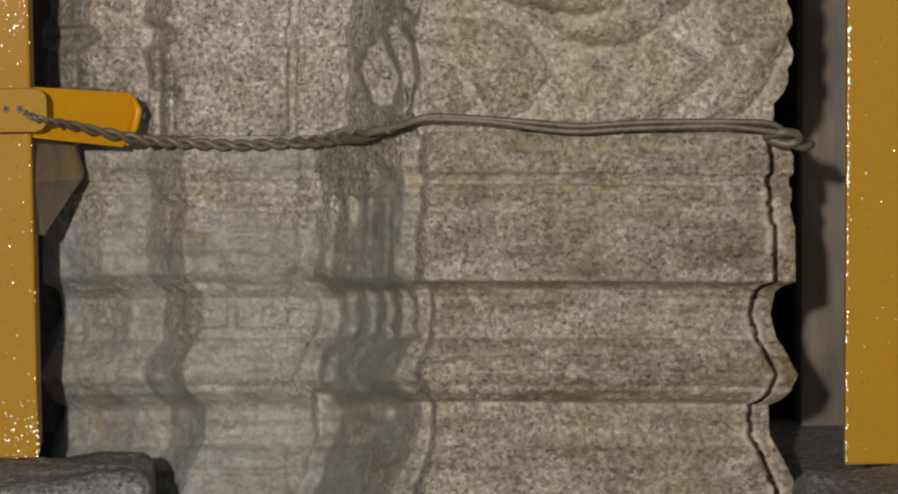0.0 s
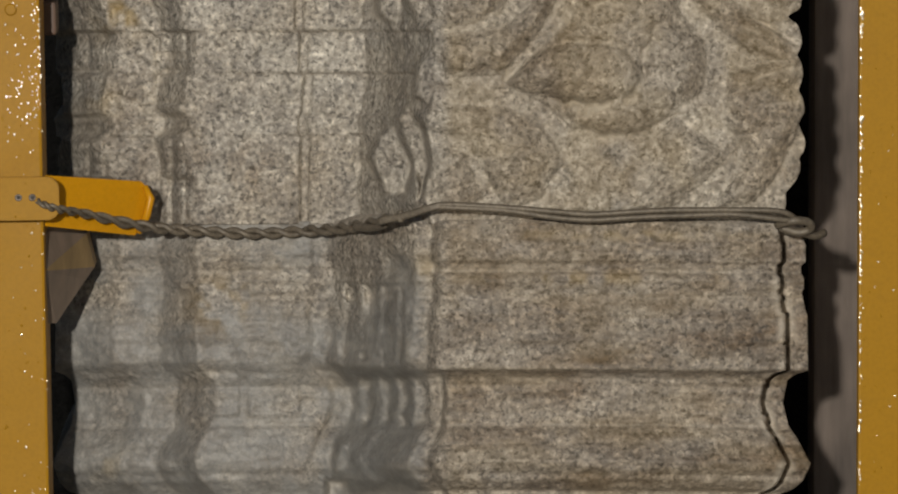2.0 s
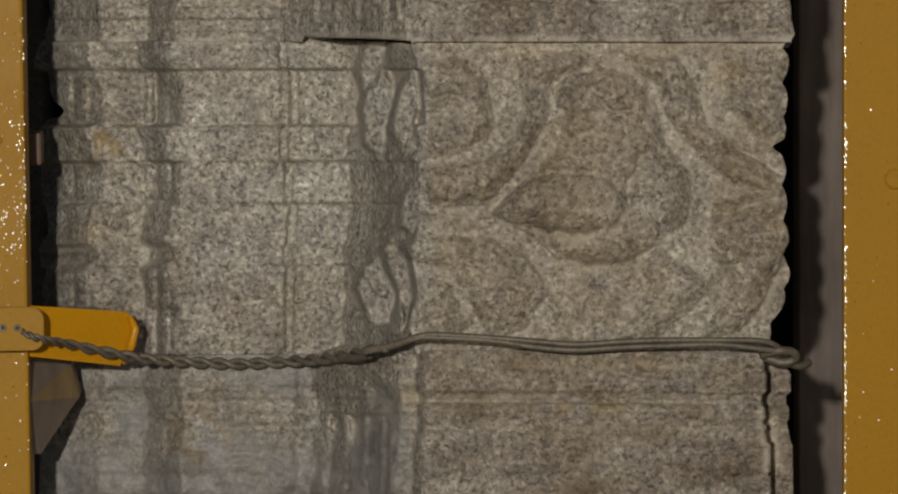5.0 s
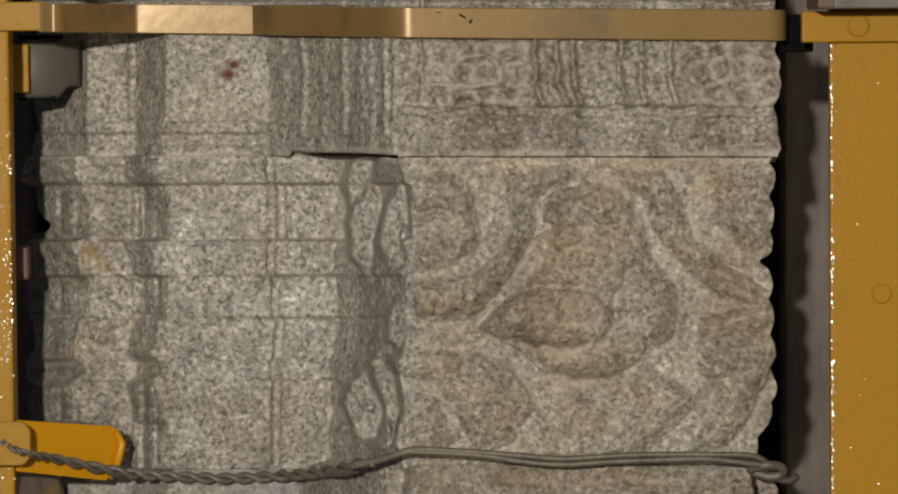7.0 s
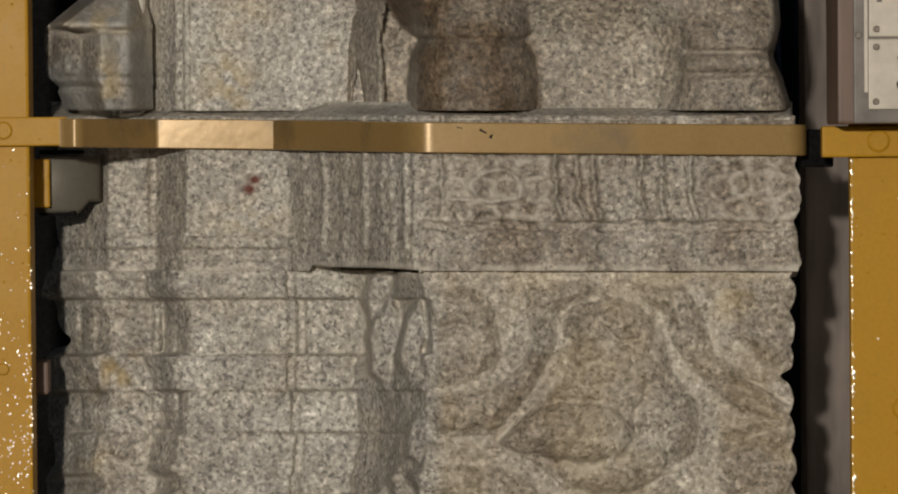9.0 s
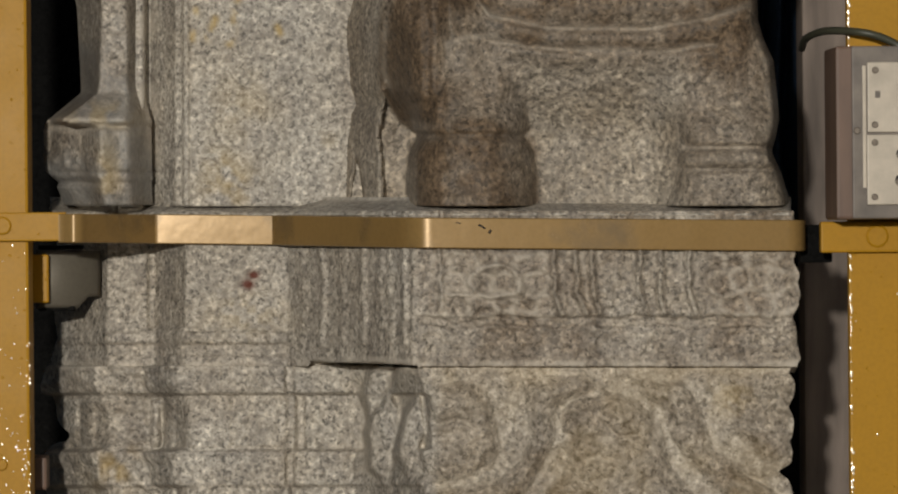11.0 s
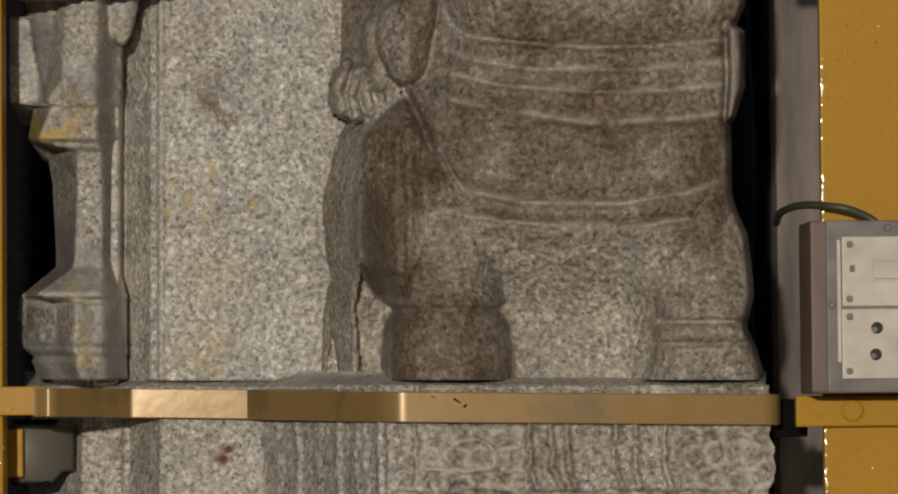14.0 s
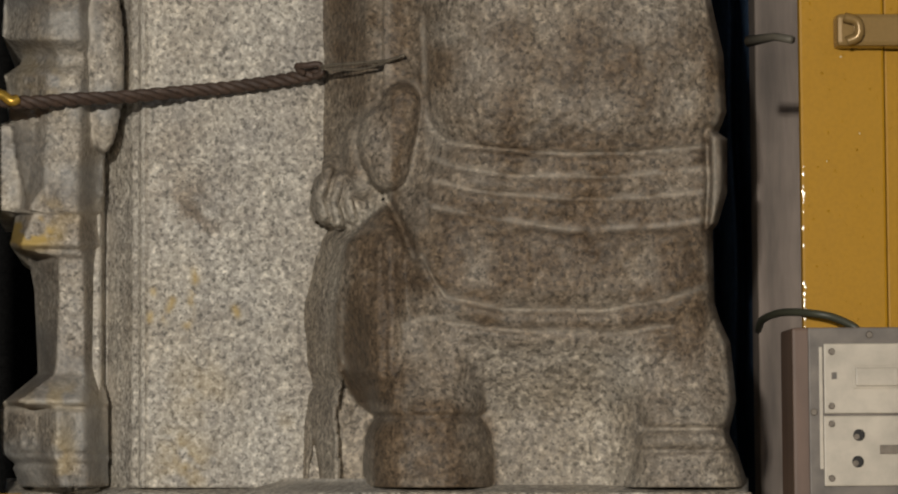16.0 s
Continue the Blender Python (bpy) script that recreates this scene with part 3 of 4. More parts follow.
part("figure_panel", sheet(lambda v: 84 - 1.3 * stack_profile(v) + 9 * fbm(v * 0, v, 34) + 24 * np.exp(-((v + 188) / 20) ** 2), lambda v: 1370 + 9 * np.abs(np.sin(v / 19.0)) + 10 * fbm(v * 0 + 9, v, 50) - 16 * np.exp(-((v + 128) / 9) ** 2) - 34 * ease(v, 120, 232), -324, 236, figure_height, 0.55, 2.5, 2.5, figure_marks), STONE_PALE, PILLAR)


# plinth with rosettes
def plinth_net(U, V):
    """The worn network of petals beside the flutes."""
    zone = (ease(U, 742, 756) * ease(U, 965, 945) + ease(U, 1225, 1245)) * ease(V, -512, -500) * ease(V, -384, -396)
    return zone * np.exp(-(cells(U + 300, V * 1.15 + 900, 40) / 11) ** 2)


def plinth_height(U, V):
    p = np.interp(V, [-600, -512, -372, -366, -352, -346, -330, -324, -308], [0, 0, 0, 8, 8, -3, -3, 4, 4])
    base = np.interp(U, [60, 176, 184, 256, 266, 312, 320, 496, 512, 700, 716, 1700], [-760, -525, -502, -498, -496, -392, -382, -380, -350, -20, 8, 8])
    h = base + p * ease(U, 520, 490)
    splay = ease(U, 514, 530) * ease(U, 704, 690)
    for cu, k in ((524, 5), (557, 12), (594, 6), (628, 12), (660, 6), (676, 8), (700, 12)):
        h += k * np.exp(-((U - cu - 9 * fbm(U * 0 + cu, V, 50)) / 5) ** 2) * ease(V, -338, -352)
    h += -14 * ease(U, 250, 258) * ease(U, 320, 312) * ease(V, -372, -380)
    edge = ease(U, 716, 740)
    U0, V0 = U, V
    U, V = U + 9 * fbm(U + 40, V, 46, 3), V + 9 * fbm(U, V + 60, 46, 3)
    ring = np.hypot(U - 861, (V + 457) / 0.62)
    rel = 8 * np.exp(-((ring - 46) / 8) ** 2) - 4 * np.exp(-(ring / 26) ** 2)
    for cu, cv, r in ((795, -455, 34), (800, -412, 26), (930, -455, 34), (840, -395, 24), (890, -398, 28), (1262, -462, 40), (1330, -470, 30), (1340, -365, 34)):
        rel += 4.5 * np.exp(-((np.hypot(U - cu, (V - cv) / 0.8) - r) / 7) ** 2)
    for cu in (963, 1003, 1030, 1108, 1146, 1200):
        rel -= 1.3 * line_cut(U, V, [(cu, -520), (cu - 2, -440), (cu + 14, -402)], 6, 9)
    rel += -7 * ease(V, -398, -392) * ease(V, -374, -382)
    rel += 5 * fbm(U, V, 34, 3) + 1.5 * plinth_net(U, V)
    rel += 8 * np.exp(-((U - 765) / 5) ** 2) * ease(V, -400, -410)
    U, V = U0, V0
    h += edge * 1.35 * rel
    gap = 7 * ease(U, 530, 690) * ease(U, 726, 722)
    h = h - 420 * ease(V, joint_line(U) - gap, joint_line(U) - gap + 3)
    return h + 5 * fbm(U, V, 70) + edge * 8 * fbm(U, V, 22, 3) + 4.5 * fbm(U, V, 12, 2)


def plinth_marks(U, V):
    rough = np.clip(0.7 + 3 * fbm(U, V, 14, 3), 0, 1)
    rust = np.maximum(np.exp(-((U - 428) / 10) ** 2 - ((V + 452) / 8) ** 2), np.exp(-((U - 438) / 9) ** 2 - ((V + 468) / 7) ** 2)) * 1.6
    smear = 0.3 * np.exp(-((U - 420) / 70) ** 2 - ((V + 400) / 40) ** 2) * rough
    ring = np.hypot(U - 861, (V + 457) / 0.62)
    # petal ridges picked out with painted pale highlights
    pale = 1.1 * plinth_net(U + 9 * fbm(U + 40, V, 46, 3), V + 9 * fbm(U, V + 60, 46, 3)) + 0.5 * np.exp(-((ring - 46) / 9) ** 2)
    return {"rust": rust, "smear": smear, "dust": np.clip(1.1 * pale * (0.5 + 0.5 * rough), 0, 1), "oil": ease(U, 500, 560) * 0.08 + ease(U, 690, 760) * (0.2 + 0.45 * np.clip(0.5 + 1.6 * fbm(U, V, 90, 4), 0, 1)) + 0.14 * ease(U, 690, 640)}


part("rosette_plinth", sheet(lambda v: 92 + 10 * fbm(v * 0 + 5, v, 40), lambda v: 1384 + 12 * fbm(v * 0 + 3, v, 36), -580, -299, plinth_height, 0.55, 3, 2.5, plinth_marks), STONE_PALE, PILLAR)


# ledge over the plinth, worn and sloping to the front
def ledge_height(U, V):
    top = np.interp(U, [60, 180, 300, 500, 712, 1700], [-540, -500, -380, -350, 8, 8])
    return top - 150 * ease(V, -574, -603) + 4 * fbm(U, V, 60)


part("ledge", sheet(84, 1374, -604, -572, ledge_height, 0.55, 5, 2), STONE_PALE, PILLAR)


# plain panel behind the statue
def panel_height(U, V):
    h = np.interp(U, [200, 246, 254, 314, 320, 328, 1500], [-430, -430, -530, -406, -390, -400, -400])
    h = h + 9 * np.exp(-((U - 303) / 3) ** 2) - 6 * np.exp(-((U - 311) / 4) ** 2)
    return h + 8 * fbm(U, V, 140) + 3 * fbm(U, V, 16, 2)


def panel_marks(U, V):
    rough = np.clip(0.6 + 2.5 * fbm(U, V, 26, 3), 0, 1)
    s = np.zeros(U.shape)
    for pts, w in (([(412, -965), (404, -900), (396, -872)], 7), ([(372, -915), (360, -880)], 6), ([(338, -930), (330, -870)], 5), ([(480, -900), (484, -890)], 6)):
        s = np.maximum(s, -line_cut(U, V, pts, w, 0.8))
    s = s * rough
    for cu, cv, r, k in ((395, -630, 45, 0.5), (380, -660, 30, 0.45), (560, -690, 26, 0.2), (420, -760, 60, 0.2)):
        s = np.maximum(s, k * rough * np.exp(-((U - cu) ** 2 + (V - cv) ** 2) / r ** 2))
    oil = 0.95 * np.exp(-(((U - 412) / 62) ** 2 + ((V + 1062) / 60) ** 2)) * rough + 0.3 * np.exp(-(((U - 370) / 60) ** 2 + ((V + 1160) / 110) ** 2)) * rough + 0.35 * ease(U, 560, 640)
    return {"smear": 1.5 * s, "oil": 0.8 * oil}


part("back_panel", sheet(200, 1285, -1640, -588, panel_height, 0.55, 5, 5, panel_marks), STONE_PALE, PILLAR)


# slender colonnette with flaring capitals
def colonnette_edge(v):
    return np.interp(v, [-1640, -1500, -1450, -1430, -1372, -1350, -1335, -1322, -1302, -1285, -1222, -1216, -1068, -1064, -1040, -1010, -1002, -985, -930, -800, -785, -735, -718, -650, -628, -622, -588],
                     [70, 72, 84, 80, 76, 104, 113, 108, 80, 84, 88, 58, 58, 100, 96, 90, 94, 122, 132, 138, 138, 78, 72, 76, 100, 96, 110])


def colonnette_height(U, V):
    l = colonnette_edge(V)
    r = np.interp(V, [-1640, -1180, -1140, -800, -730, -590], [256, 256, 250, 246, 262, 262])
    l = np.maximum(l, 84)
    t = (U - l) / (r - l)
    flare = np.clip(150 - l, 0, 90)
    corner = np.interp(V, [-1640, -1110, -1070, -1000, -990, -800, -735, -725, -590], [0.45, 0.4, 0.22, 0.1, 0.42, 0.3, 0.12, 0.5, 0.45])
    h = -360 + 1.3 * flare - 200 * (1 - np.clip(t / corner, 0, 1)) - 150 * ease(t, 0.72, 1.0)
    # block under the shaft: studs, folded strips
    block = ease(V, -732, -726)
    h += block * (12 * np.sin(t * 16) - 6)
    h += 12 * np.exp(-((np.mod(U, 20) - 10) / 5) ** 2) * np.exp(-((V + 668) / 8) ** 2) * ease(t, 0.5, 0.4)
    h += -12 * np.exp(-((V + 645) / 6) ** 2) - 14 * np.exp(-((V + 727) / 5) ** 2) - 14 * np.exp(-((V + 1001) / 5) ** 2)
    # ribbed crown above the flange
    crown = ease(V, -1060, -1080)
    h += crown * (14 * np.abs(np.sin(t * 7.5)) - 8)
    h += ease(V, -1330, -1350) * 10 * np.sin(V / 13.0)
    h = np.where(U > r, -600, h)
    # hanging leaf bracket beside the shaft, with a plain slab behind it
    leaf = inside(U, V, [(86, -1262), (168, -1262), (166, -1170), (150, -1112), (118, -1082), (102, -1150)])
    slab = ease(V, -1224, -1212) * ease(V, -1062, -1072) * ease(U, 128, 104)
    h = h * (1 - slab) - 450 * slab
    h = np.where(leaf > 0, np.maximum(h, -410 + 40 * np.sqrt(np.clip(leaf / 40, 0, 1)) + 0.9 * (U - 88)), h)
    h += line_cut(U, V, [(90, -1182), (166, -1186)], 5, 8)
    lobe = -372 + dome(U, V, 252, -1330, 36, 160, 46, 0.7)
    h = np.maximum(h, lobe)
    return h + 8 * fbm(U, V, 50) + 4 * fbm(U, V, 14, 2)


def colonnette_marks(U, V):
    rough = np.clip(0.6 + 2.5 * fbm(U, V, 24, 3), 0, 1)
    s = np.zeros(U.shape)
    for cu, cv, ru, rv, k in ((118, -1032, 46, 26, 2.2), (150, -1062, 60, 30, 0.35), (180, -745, 60, 22, 0.4), (185, -640, 20, 60, 0.45), (140, -1300, 50, 60, 0.3)):
        s = np.maximum(s, k * rough * np.exp(-((U - cu) / ru) ** 2 - ((V - cv) / rv) ** 2))
    return {"smear": 1.4 * s, "polish": np.clip(0.25 + 1.5 * fbm(U + 9, V, 70, 3), 0, 0.6), "oil": 0.22 + 0.3 * np.clip(fbm(U, V, 90) * 3, 0, 1)}


part("colonnette", sheet(colonnette_edge, 292, -1640, -590, colonnette_height, 0.55, 3.5, 3.5, colonnette_marks), STONE_PALE, PILLAR)


# ---- statue on the ledge: a stout belted animal body, plain and in one piece ----
def statue_left(v):
    return np.interp(v, [-1640, -1140, -1128, -1085, -1052, -1040, -1020, -900, -800, -765, -748, -590], [632, 634, 618, 608, 622, 642, 628, 598, 602, 614, 604, 596])


def statue_right(v):
    return np.interp(v, [-1640, -1441, -1341, -1241, -1205, -1195, -1100, -1048, -1036, -910, -880, -840, -740, -710, -688, -680, -645, -600, -588],
                     [1290, 1308, 1331, 1337, 1322, 1338, 1338, 1322, 1313, 1316, 1326, 1344, 1354, 1348, 1342, 1342, 1358, 1372, 1368])


STATUE_FOLDS = (
    [(806, -1440), (812, -1290), (818, -1231), (832, -1204), (857, -1187), (967, -1176), (1067, -1169), (1180, -1171), (1307, -1182)],
    [(817, -1163), (867, -1146), (967, -1131), (1117, -1129), (1307, -1141)],
    [(827, -1121), (917, -1103), (1067, -1091), (1180, -1092), (1307, -1102)],
    [(827, -1076), (917, -1059), (1067, -1036), (1217, -1041), (1307, -1053)],
    [(807, -991), (828, -950), (847, -921), (947, -899), (1117, -896), (1237, -916), (1302, -936)],
    [(857, -873), (967, -862), (1147, -856), (1237, -870)])


def statue_height(U, V):
    right = statue_right(V)
    lo = np.full(U.shape, -560.0)
    # arm and hand in front of the panel
    left = statue_left(V)
    h = lo + np.where((V < -1118) & (U < 770), 158 + 170 * np.clip((U - left) / 75, 0, 1) + 30 * ease(U, 690, 740), 0)
    for cu, cv in ((628, -1094), (652, -1086), (676, -1092)):
        h = np.maximum(h, -310 + bar(U, V, [(cu + 14, cv - 44), (cu, cv), (cu + 9, cv + 34)], 14.5, 62))
    h = np.maximum(h, -330 + bar(U, V, [(654, -1130), (648, -1080)], 38, 46))
    h = np.maximum(h, -280 + bar(U, V, [(704, -1200), (700, -1150), (706, -1120)], 34, 56))
    h = np.maximum(h, -130 + dome(U, V, 740, -1190, 46, 66, 56, 1.0))
    h = np.maximum(h, -110 + bar(U, V, [(772, -1258), (758, -1195), (748, -1142)], 37, 46))
    h = np.where((U > 668) & (U < 800) & (V > -1150) & (V < -1040), np.maximum(h, -300 + 1.1 * (U - 668)), h)
    # swelling flank and the hanging drape over it
    fold = np.interp(V, [-1090, -1060, -1015, -910, -790, -735, -715], [752, 715, 672, 653, 658, 693, 722])
    flank = -404 + 150 * np.clip((U - left) / np.maximum(fold - left, 20), 0, 1.15)
    lower = np.interp(V, [-800, -780, -720, -590], [664, 668, 655, 664])
    h = np.where((V > -1090) & (V < -775) & (U < np.where(V < -800, fold + 12, lower)) & (U > 640 - 2.2 * (V + 1040)), np.maximum(h, flank), h)
    drape = -140 + 125 * np.power(np.clip((U - fold) / 115, 0, 1), 0.6)
    h = np.where((V > -1085) & (V < -715) & (U >= fold) & (U < 800), np.maximum(h, drape - 50 * ease(U, 740, 800) - 170 * ease(V, -960, -740) * (1 - ease(U, fold, fold + 75))), h)
    h = np.where((V >= -775) & (U < lower), np.maximum(h, -402 + 150 * np.clip((U - left) / 58, 0, 1) - 130 * ease(inside(U, V, [(604, -588), (618, -690), (634, -588)]), 0, 6)), h)
    h = np.where((V > -800) & (U > lower - 6) & (U < 735), np.maximum(h, -345), h)
    h += line_cut(U, V, [(648, -1010), (640, -900), (648, -800)], 5, 9)
    # body
    t = np.clip((U - 770) / np.maximum(right - 770, 1), 0, 1)
    round_off = np.sqrt(np.clip(1 - np.clip((t - 0.5) / 0.5, 0, 1) ** 4, 0, 1))
    flank_line = np.interp(V, [-1640, -1340, -1250, -1200, -1150, -1090, -1030, -980, -900], [786, 796, 800, 800, 786, 762, 745, 738, 738])
    left_off = ease(U, flank_line - 30, flank_line + 130)
    body = -85 + 85 * left_off * (0.35 + 0.65 * round_off)
    chest = 34 * np.sqrt(np.clip(1 - ((U - 1075) / 275) ** 2, 0, 1)) * ease(V, -1160, -1260)
    sag = 26 * (1 - ((U - 1080) / 270) ** 2)
    belly = 22 * np.sqrt(np.clip(1 - ((U - 1060) / 290) ** 2, 0, 1)) * ease(V - sag, -1075, -1030) * ease(V - sag, -915, -960)
    body = body + chest + belly
    for pts in STATUE_FOLDS:
        body += left_off * (line_cut(U, V, pts, 4.5, 8) - line_cut(U, V - 15, pts, 15, 7)) * np.clip(0.8 + 1.4 * fbm(U + 10, V, 70, 3), 0.2, 1.2)
    hem = ease(V - sag, -905, -880)
    eb = np.interp(V, [-900, -760, -715, -690, -600], [880, 905, 916, 930, 936])
    gap = ease(U, eb - 50, eb + 44 * ease(V, -720, -800) - 14) * ease(U, 1230, 1110) * ease(V, -880, -690)
    body = body - 9 * hem - 95 * gap
    body = body - 200 * ease(V, -800, -740) * ease(U, 850, 820)
    h = np.maximum(h, np.where(U > 738, body - 45 * ease(U, flank_line + 60, flank_line - 50), -560))
    # fore leg with an anklet
    half = np.interp(V, [-900, -800, -722, -712, -700, -680, -640, -588], [116, 112, 106, 97, 104, 114, 118, 116])
    leg = -190 + 212 * np.sqrt(np.clip(1 - np.abs((U - 822) / half) ** 2.6, 0, 1)) * (0.55 * ease(V, -960, -850) + 0.45 * ease(V, -860, -700)) + 60 * ease(V, -700, -960)
    leg += -10 * np.exp(-((V + 712) / 6) ** 2)
    h = np.where((np.abs(U - 822) < half) & (V > -960), np.maximum(h, leg), h)
    # hind leg
    half = np.interp(V, [-900, -720, -700, -640, -588], [96, 98, 90, 100, 112])
    leg = -95 + 110 * np.sqrt(np.clip(1 - np.abs((U - 1268) / half) ** 3, 0, 1)) * (0.6 * ease(V, -920, -800) + 0.4 * ease(V, -820, -690))
    leg += -15 * np.exp(-((V + 690) / 6) ** 2) - 12 * np.exp(-((V + 652) / 5) ** 2) + 7 * np.exp(-((V + 671) / 11) ** 2)
    h = np.where((np.abs(U - 1268) < half) & (V > -920), np.maximum(h, leg), h)
    h += line_cut(U, V, STATUE_FOLDS[0], 6, 7) + line_cut(U, V, STATUE_FOLDS[4][:3], 5, 6)
    # end of the waist cloth tucked in at the side
    tuck = inside(U, V, [(1304, -1212), (1330, -1206), (1338, -1130), (1322, -1042), (1304, -1040), (1308, -1120)])
    h = np.where(U > 1290, h - 22 * ease(tuck, -12, -1) * ease(tuck, 3, -3) + 20 * ease(tuck, 0, 10), h)
    h += line_cut(U, V, [(822, -1200), (816, -1140), (812, -1050)], 6, 5)
    rim = np.minimum(U - statue_left(V), right - U)
    h -= 60 * (1 - ease(rim, 0, 12)) * ease(U, 760, 800)
    # groove down the near edge of the drape, streaks on its face
    h += line_cut(U, V, [(742, -1096), (760, -1060), (780, -1022), (792, -990)], 8, 26)
    streak = 10 * fbm(U, V * 0.12, 14, 3) * ease(U, 800, 770) * ease(V, -1100, -1060) * ease(V, -700, -760)
    h += streak
    return h + 8 * fbm(U, V, 60) + 4.5 * fbm(U, V, 13, 2)


def statue_marks(U, V):
    rough = 0.55 * fbm(U, V, 60, 4)
    fold = np.interp(V, [-1090, -1060, -1015, -910, -790, -735, -715], [752, 715, 672, 653, 658, 693, 722])
    oil = (0.85 + 0.3 * ease(U, 800, 740) * ease(V, -1090, -1050)) * ease(U, fold - 4, fold + 8) * ease(V, -1560, -1300) + 0.45 * ease(U, 630, 660) * ease(V, -1200, -1330)
    eb = np.interp(V, [-900, -760, -715, -690, -600], [880, 905, 916, 930, 936])
    oil *= 1 - 0.95 * ease(U, eb, eb + 12 + 30 * ease(V, -700, -800)) * ease(U, 1235, 1150) * ease(V, -910, -800) * ease(V + 0.25 * (U - 905), -870, -780)
    oil *= 1 - 0.4 * ease(V, -905, -850) * ease(V, -715, -770) * ease(U, 735, 790) * ease(U, 1150, 1050)
    oil *= 1 - 0.5 * ease(V, -800, -660) * ease(U, 1120, 1200)
    oil *= 1 - 0.25 * ease(V, -890, -840) * ease(U, 860, 930)
    oil += 0.75 * np.exp(-((U - 1060) / 260) ** 2 - ((V + 990) / 80) ** 2) + 0.2 * ease(U, 800, 900) * ease(V, -1000, -1060) * ease(V, -1230, -1180) + 0.4 * ease(np.abs(U - 822), 122, 104) * ease(V, -780, -700)
    oil -= 0.2 * ease(U, 800, 860) * ease(V, -1200, -1330)
    oil += 0.4 * ease(U, 780, 750) * ease(V, -1060, -1100) * ease(U, 600, 640)
    oil += 0.5 * np.exp(-((U - 1275) / 85) ** 4 - ((V + 815) / 85) ** 4) + 0.42 * ease(U, 880, 930) * ease(U, 1240, 1180) * ease(V, -915, -900) * ease(V + 0.08 * np.abs(U - 1060), -800, -870)
    oil += 0.22 * ease(U, 1160, 1200) * ease(V, -730, -700) + 0.35 * np.exp(-((U - 830) / 70) ** 2 - ((V + 800) / 55) ** 2)
    # arm is dull, shade painted on flank and strip under it, drape nearly black with oil
    oil += 0.36 * ease(U, 780, 740) * ease(V, -1110, -1140) + 0.4 * ease(U, fold + 6, fold - 6) * ease(V, -1060, -1020)
    oil += 0.3 * ease(U, fold - 3, fold + 6) * ease(U, 790, 740) * ease(V, -1090, -1040) * ease(V, -720, -760)
    worn = np.clip(0.65 + 2.4 * fbm(U, V, 46, 3), 0, 1)
    # highlights painted along the fold edges, broken up by noise
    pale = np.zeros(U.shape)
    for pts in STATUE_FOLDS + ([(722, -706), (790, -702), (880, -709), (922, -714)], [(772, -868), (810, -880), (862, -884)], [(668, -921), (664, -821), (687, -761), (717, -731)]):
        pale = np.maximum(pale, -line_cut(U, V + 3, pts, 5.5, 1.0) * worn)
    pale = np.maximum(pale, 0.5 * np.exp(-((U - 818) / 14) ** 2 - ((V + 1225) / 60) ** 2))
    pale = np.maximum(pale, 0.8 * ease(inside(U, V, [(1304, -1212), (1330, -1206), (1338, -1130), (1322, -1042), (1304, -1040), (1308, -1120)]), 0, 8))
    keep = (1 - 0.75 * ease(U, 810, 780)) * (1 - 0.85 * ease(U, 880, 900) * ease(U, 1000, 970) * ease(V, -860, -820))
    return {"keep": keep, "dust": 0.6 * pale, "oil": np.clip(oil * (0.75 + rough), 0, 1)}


statue = part("statue", sheet(statue_left, statue_right, -1640, -589, statue_height, 0.32, 3.5, 3.5, statue_marks), STONE_STATUE)
tagged(statue, "oil-darkened granite statue of a stout belted animal on the pillar ledge", "statue")

# ---- setting: ground, platform slabs, near-black enclosure added for the shade behind ----
ground = part("ground", box(-80, 80, -80, 3.5, -0.2, 0.0, 0), FLOORING)
tagged(ground, "worn grey stone paving of the temple court", "ground", kind="structure")
plat = part("platform", box(-1.6, 1.6, 0.02, 0.6, 0.0, at(784, 900, 0.1).z, 0.01), SLAB)
tagged(plat, "low stone platform under the pillar", "platform", kind="structure")
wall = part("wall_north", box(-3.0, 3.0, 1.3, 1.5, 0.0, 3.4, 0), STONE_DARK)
tagged(wall, "near-black stone wall behind the pillar, shade put into its colour", "wall", kind="structure")
# unseen side walls and ceiling, added to block light from the gaps
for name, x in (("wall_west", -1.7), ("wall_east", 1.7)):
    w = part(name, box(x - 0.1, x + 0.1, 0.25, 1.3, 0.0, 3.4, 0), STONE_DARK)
    tagged(w, "unseen near-black side wall, added to keep the gaps dark", "wall", kind="structure")
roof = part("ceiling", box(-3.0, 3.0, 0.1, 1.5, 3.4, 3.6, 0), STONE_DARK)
tagged(roof, "unseen near-black ceiling slab, added to keep the gaps dark", "ceiling", kind="structure")


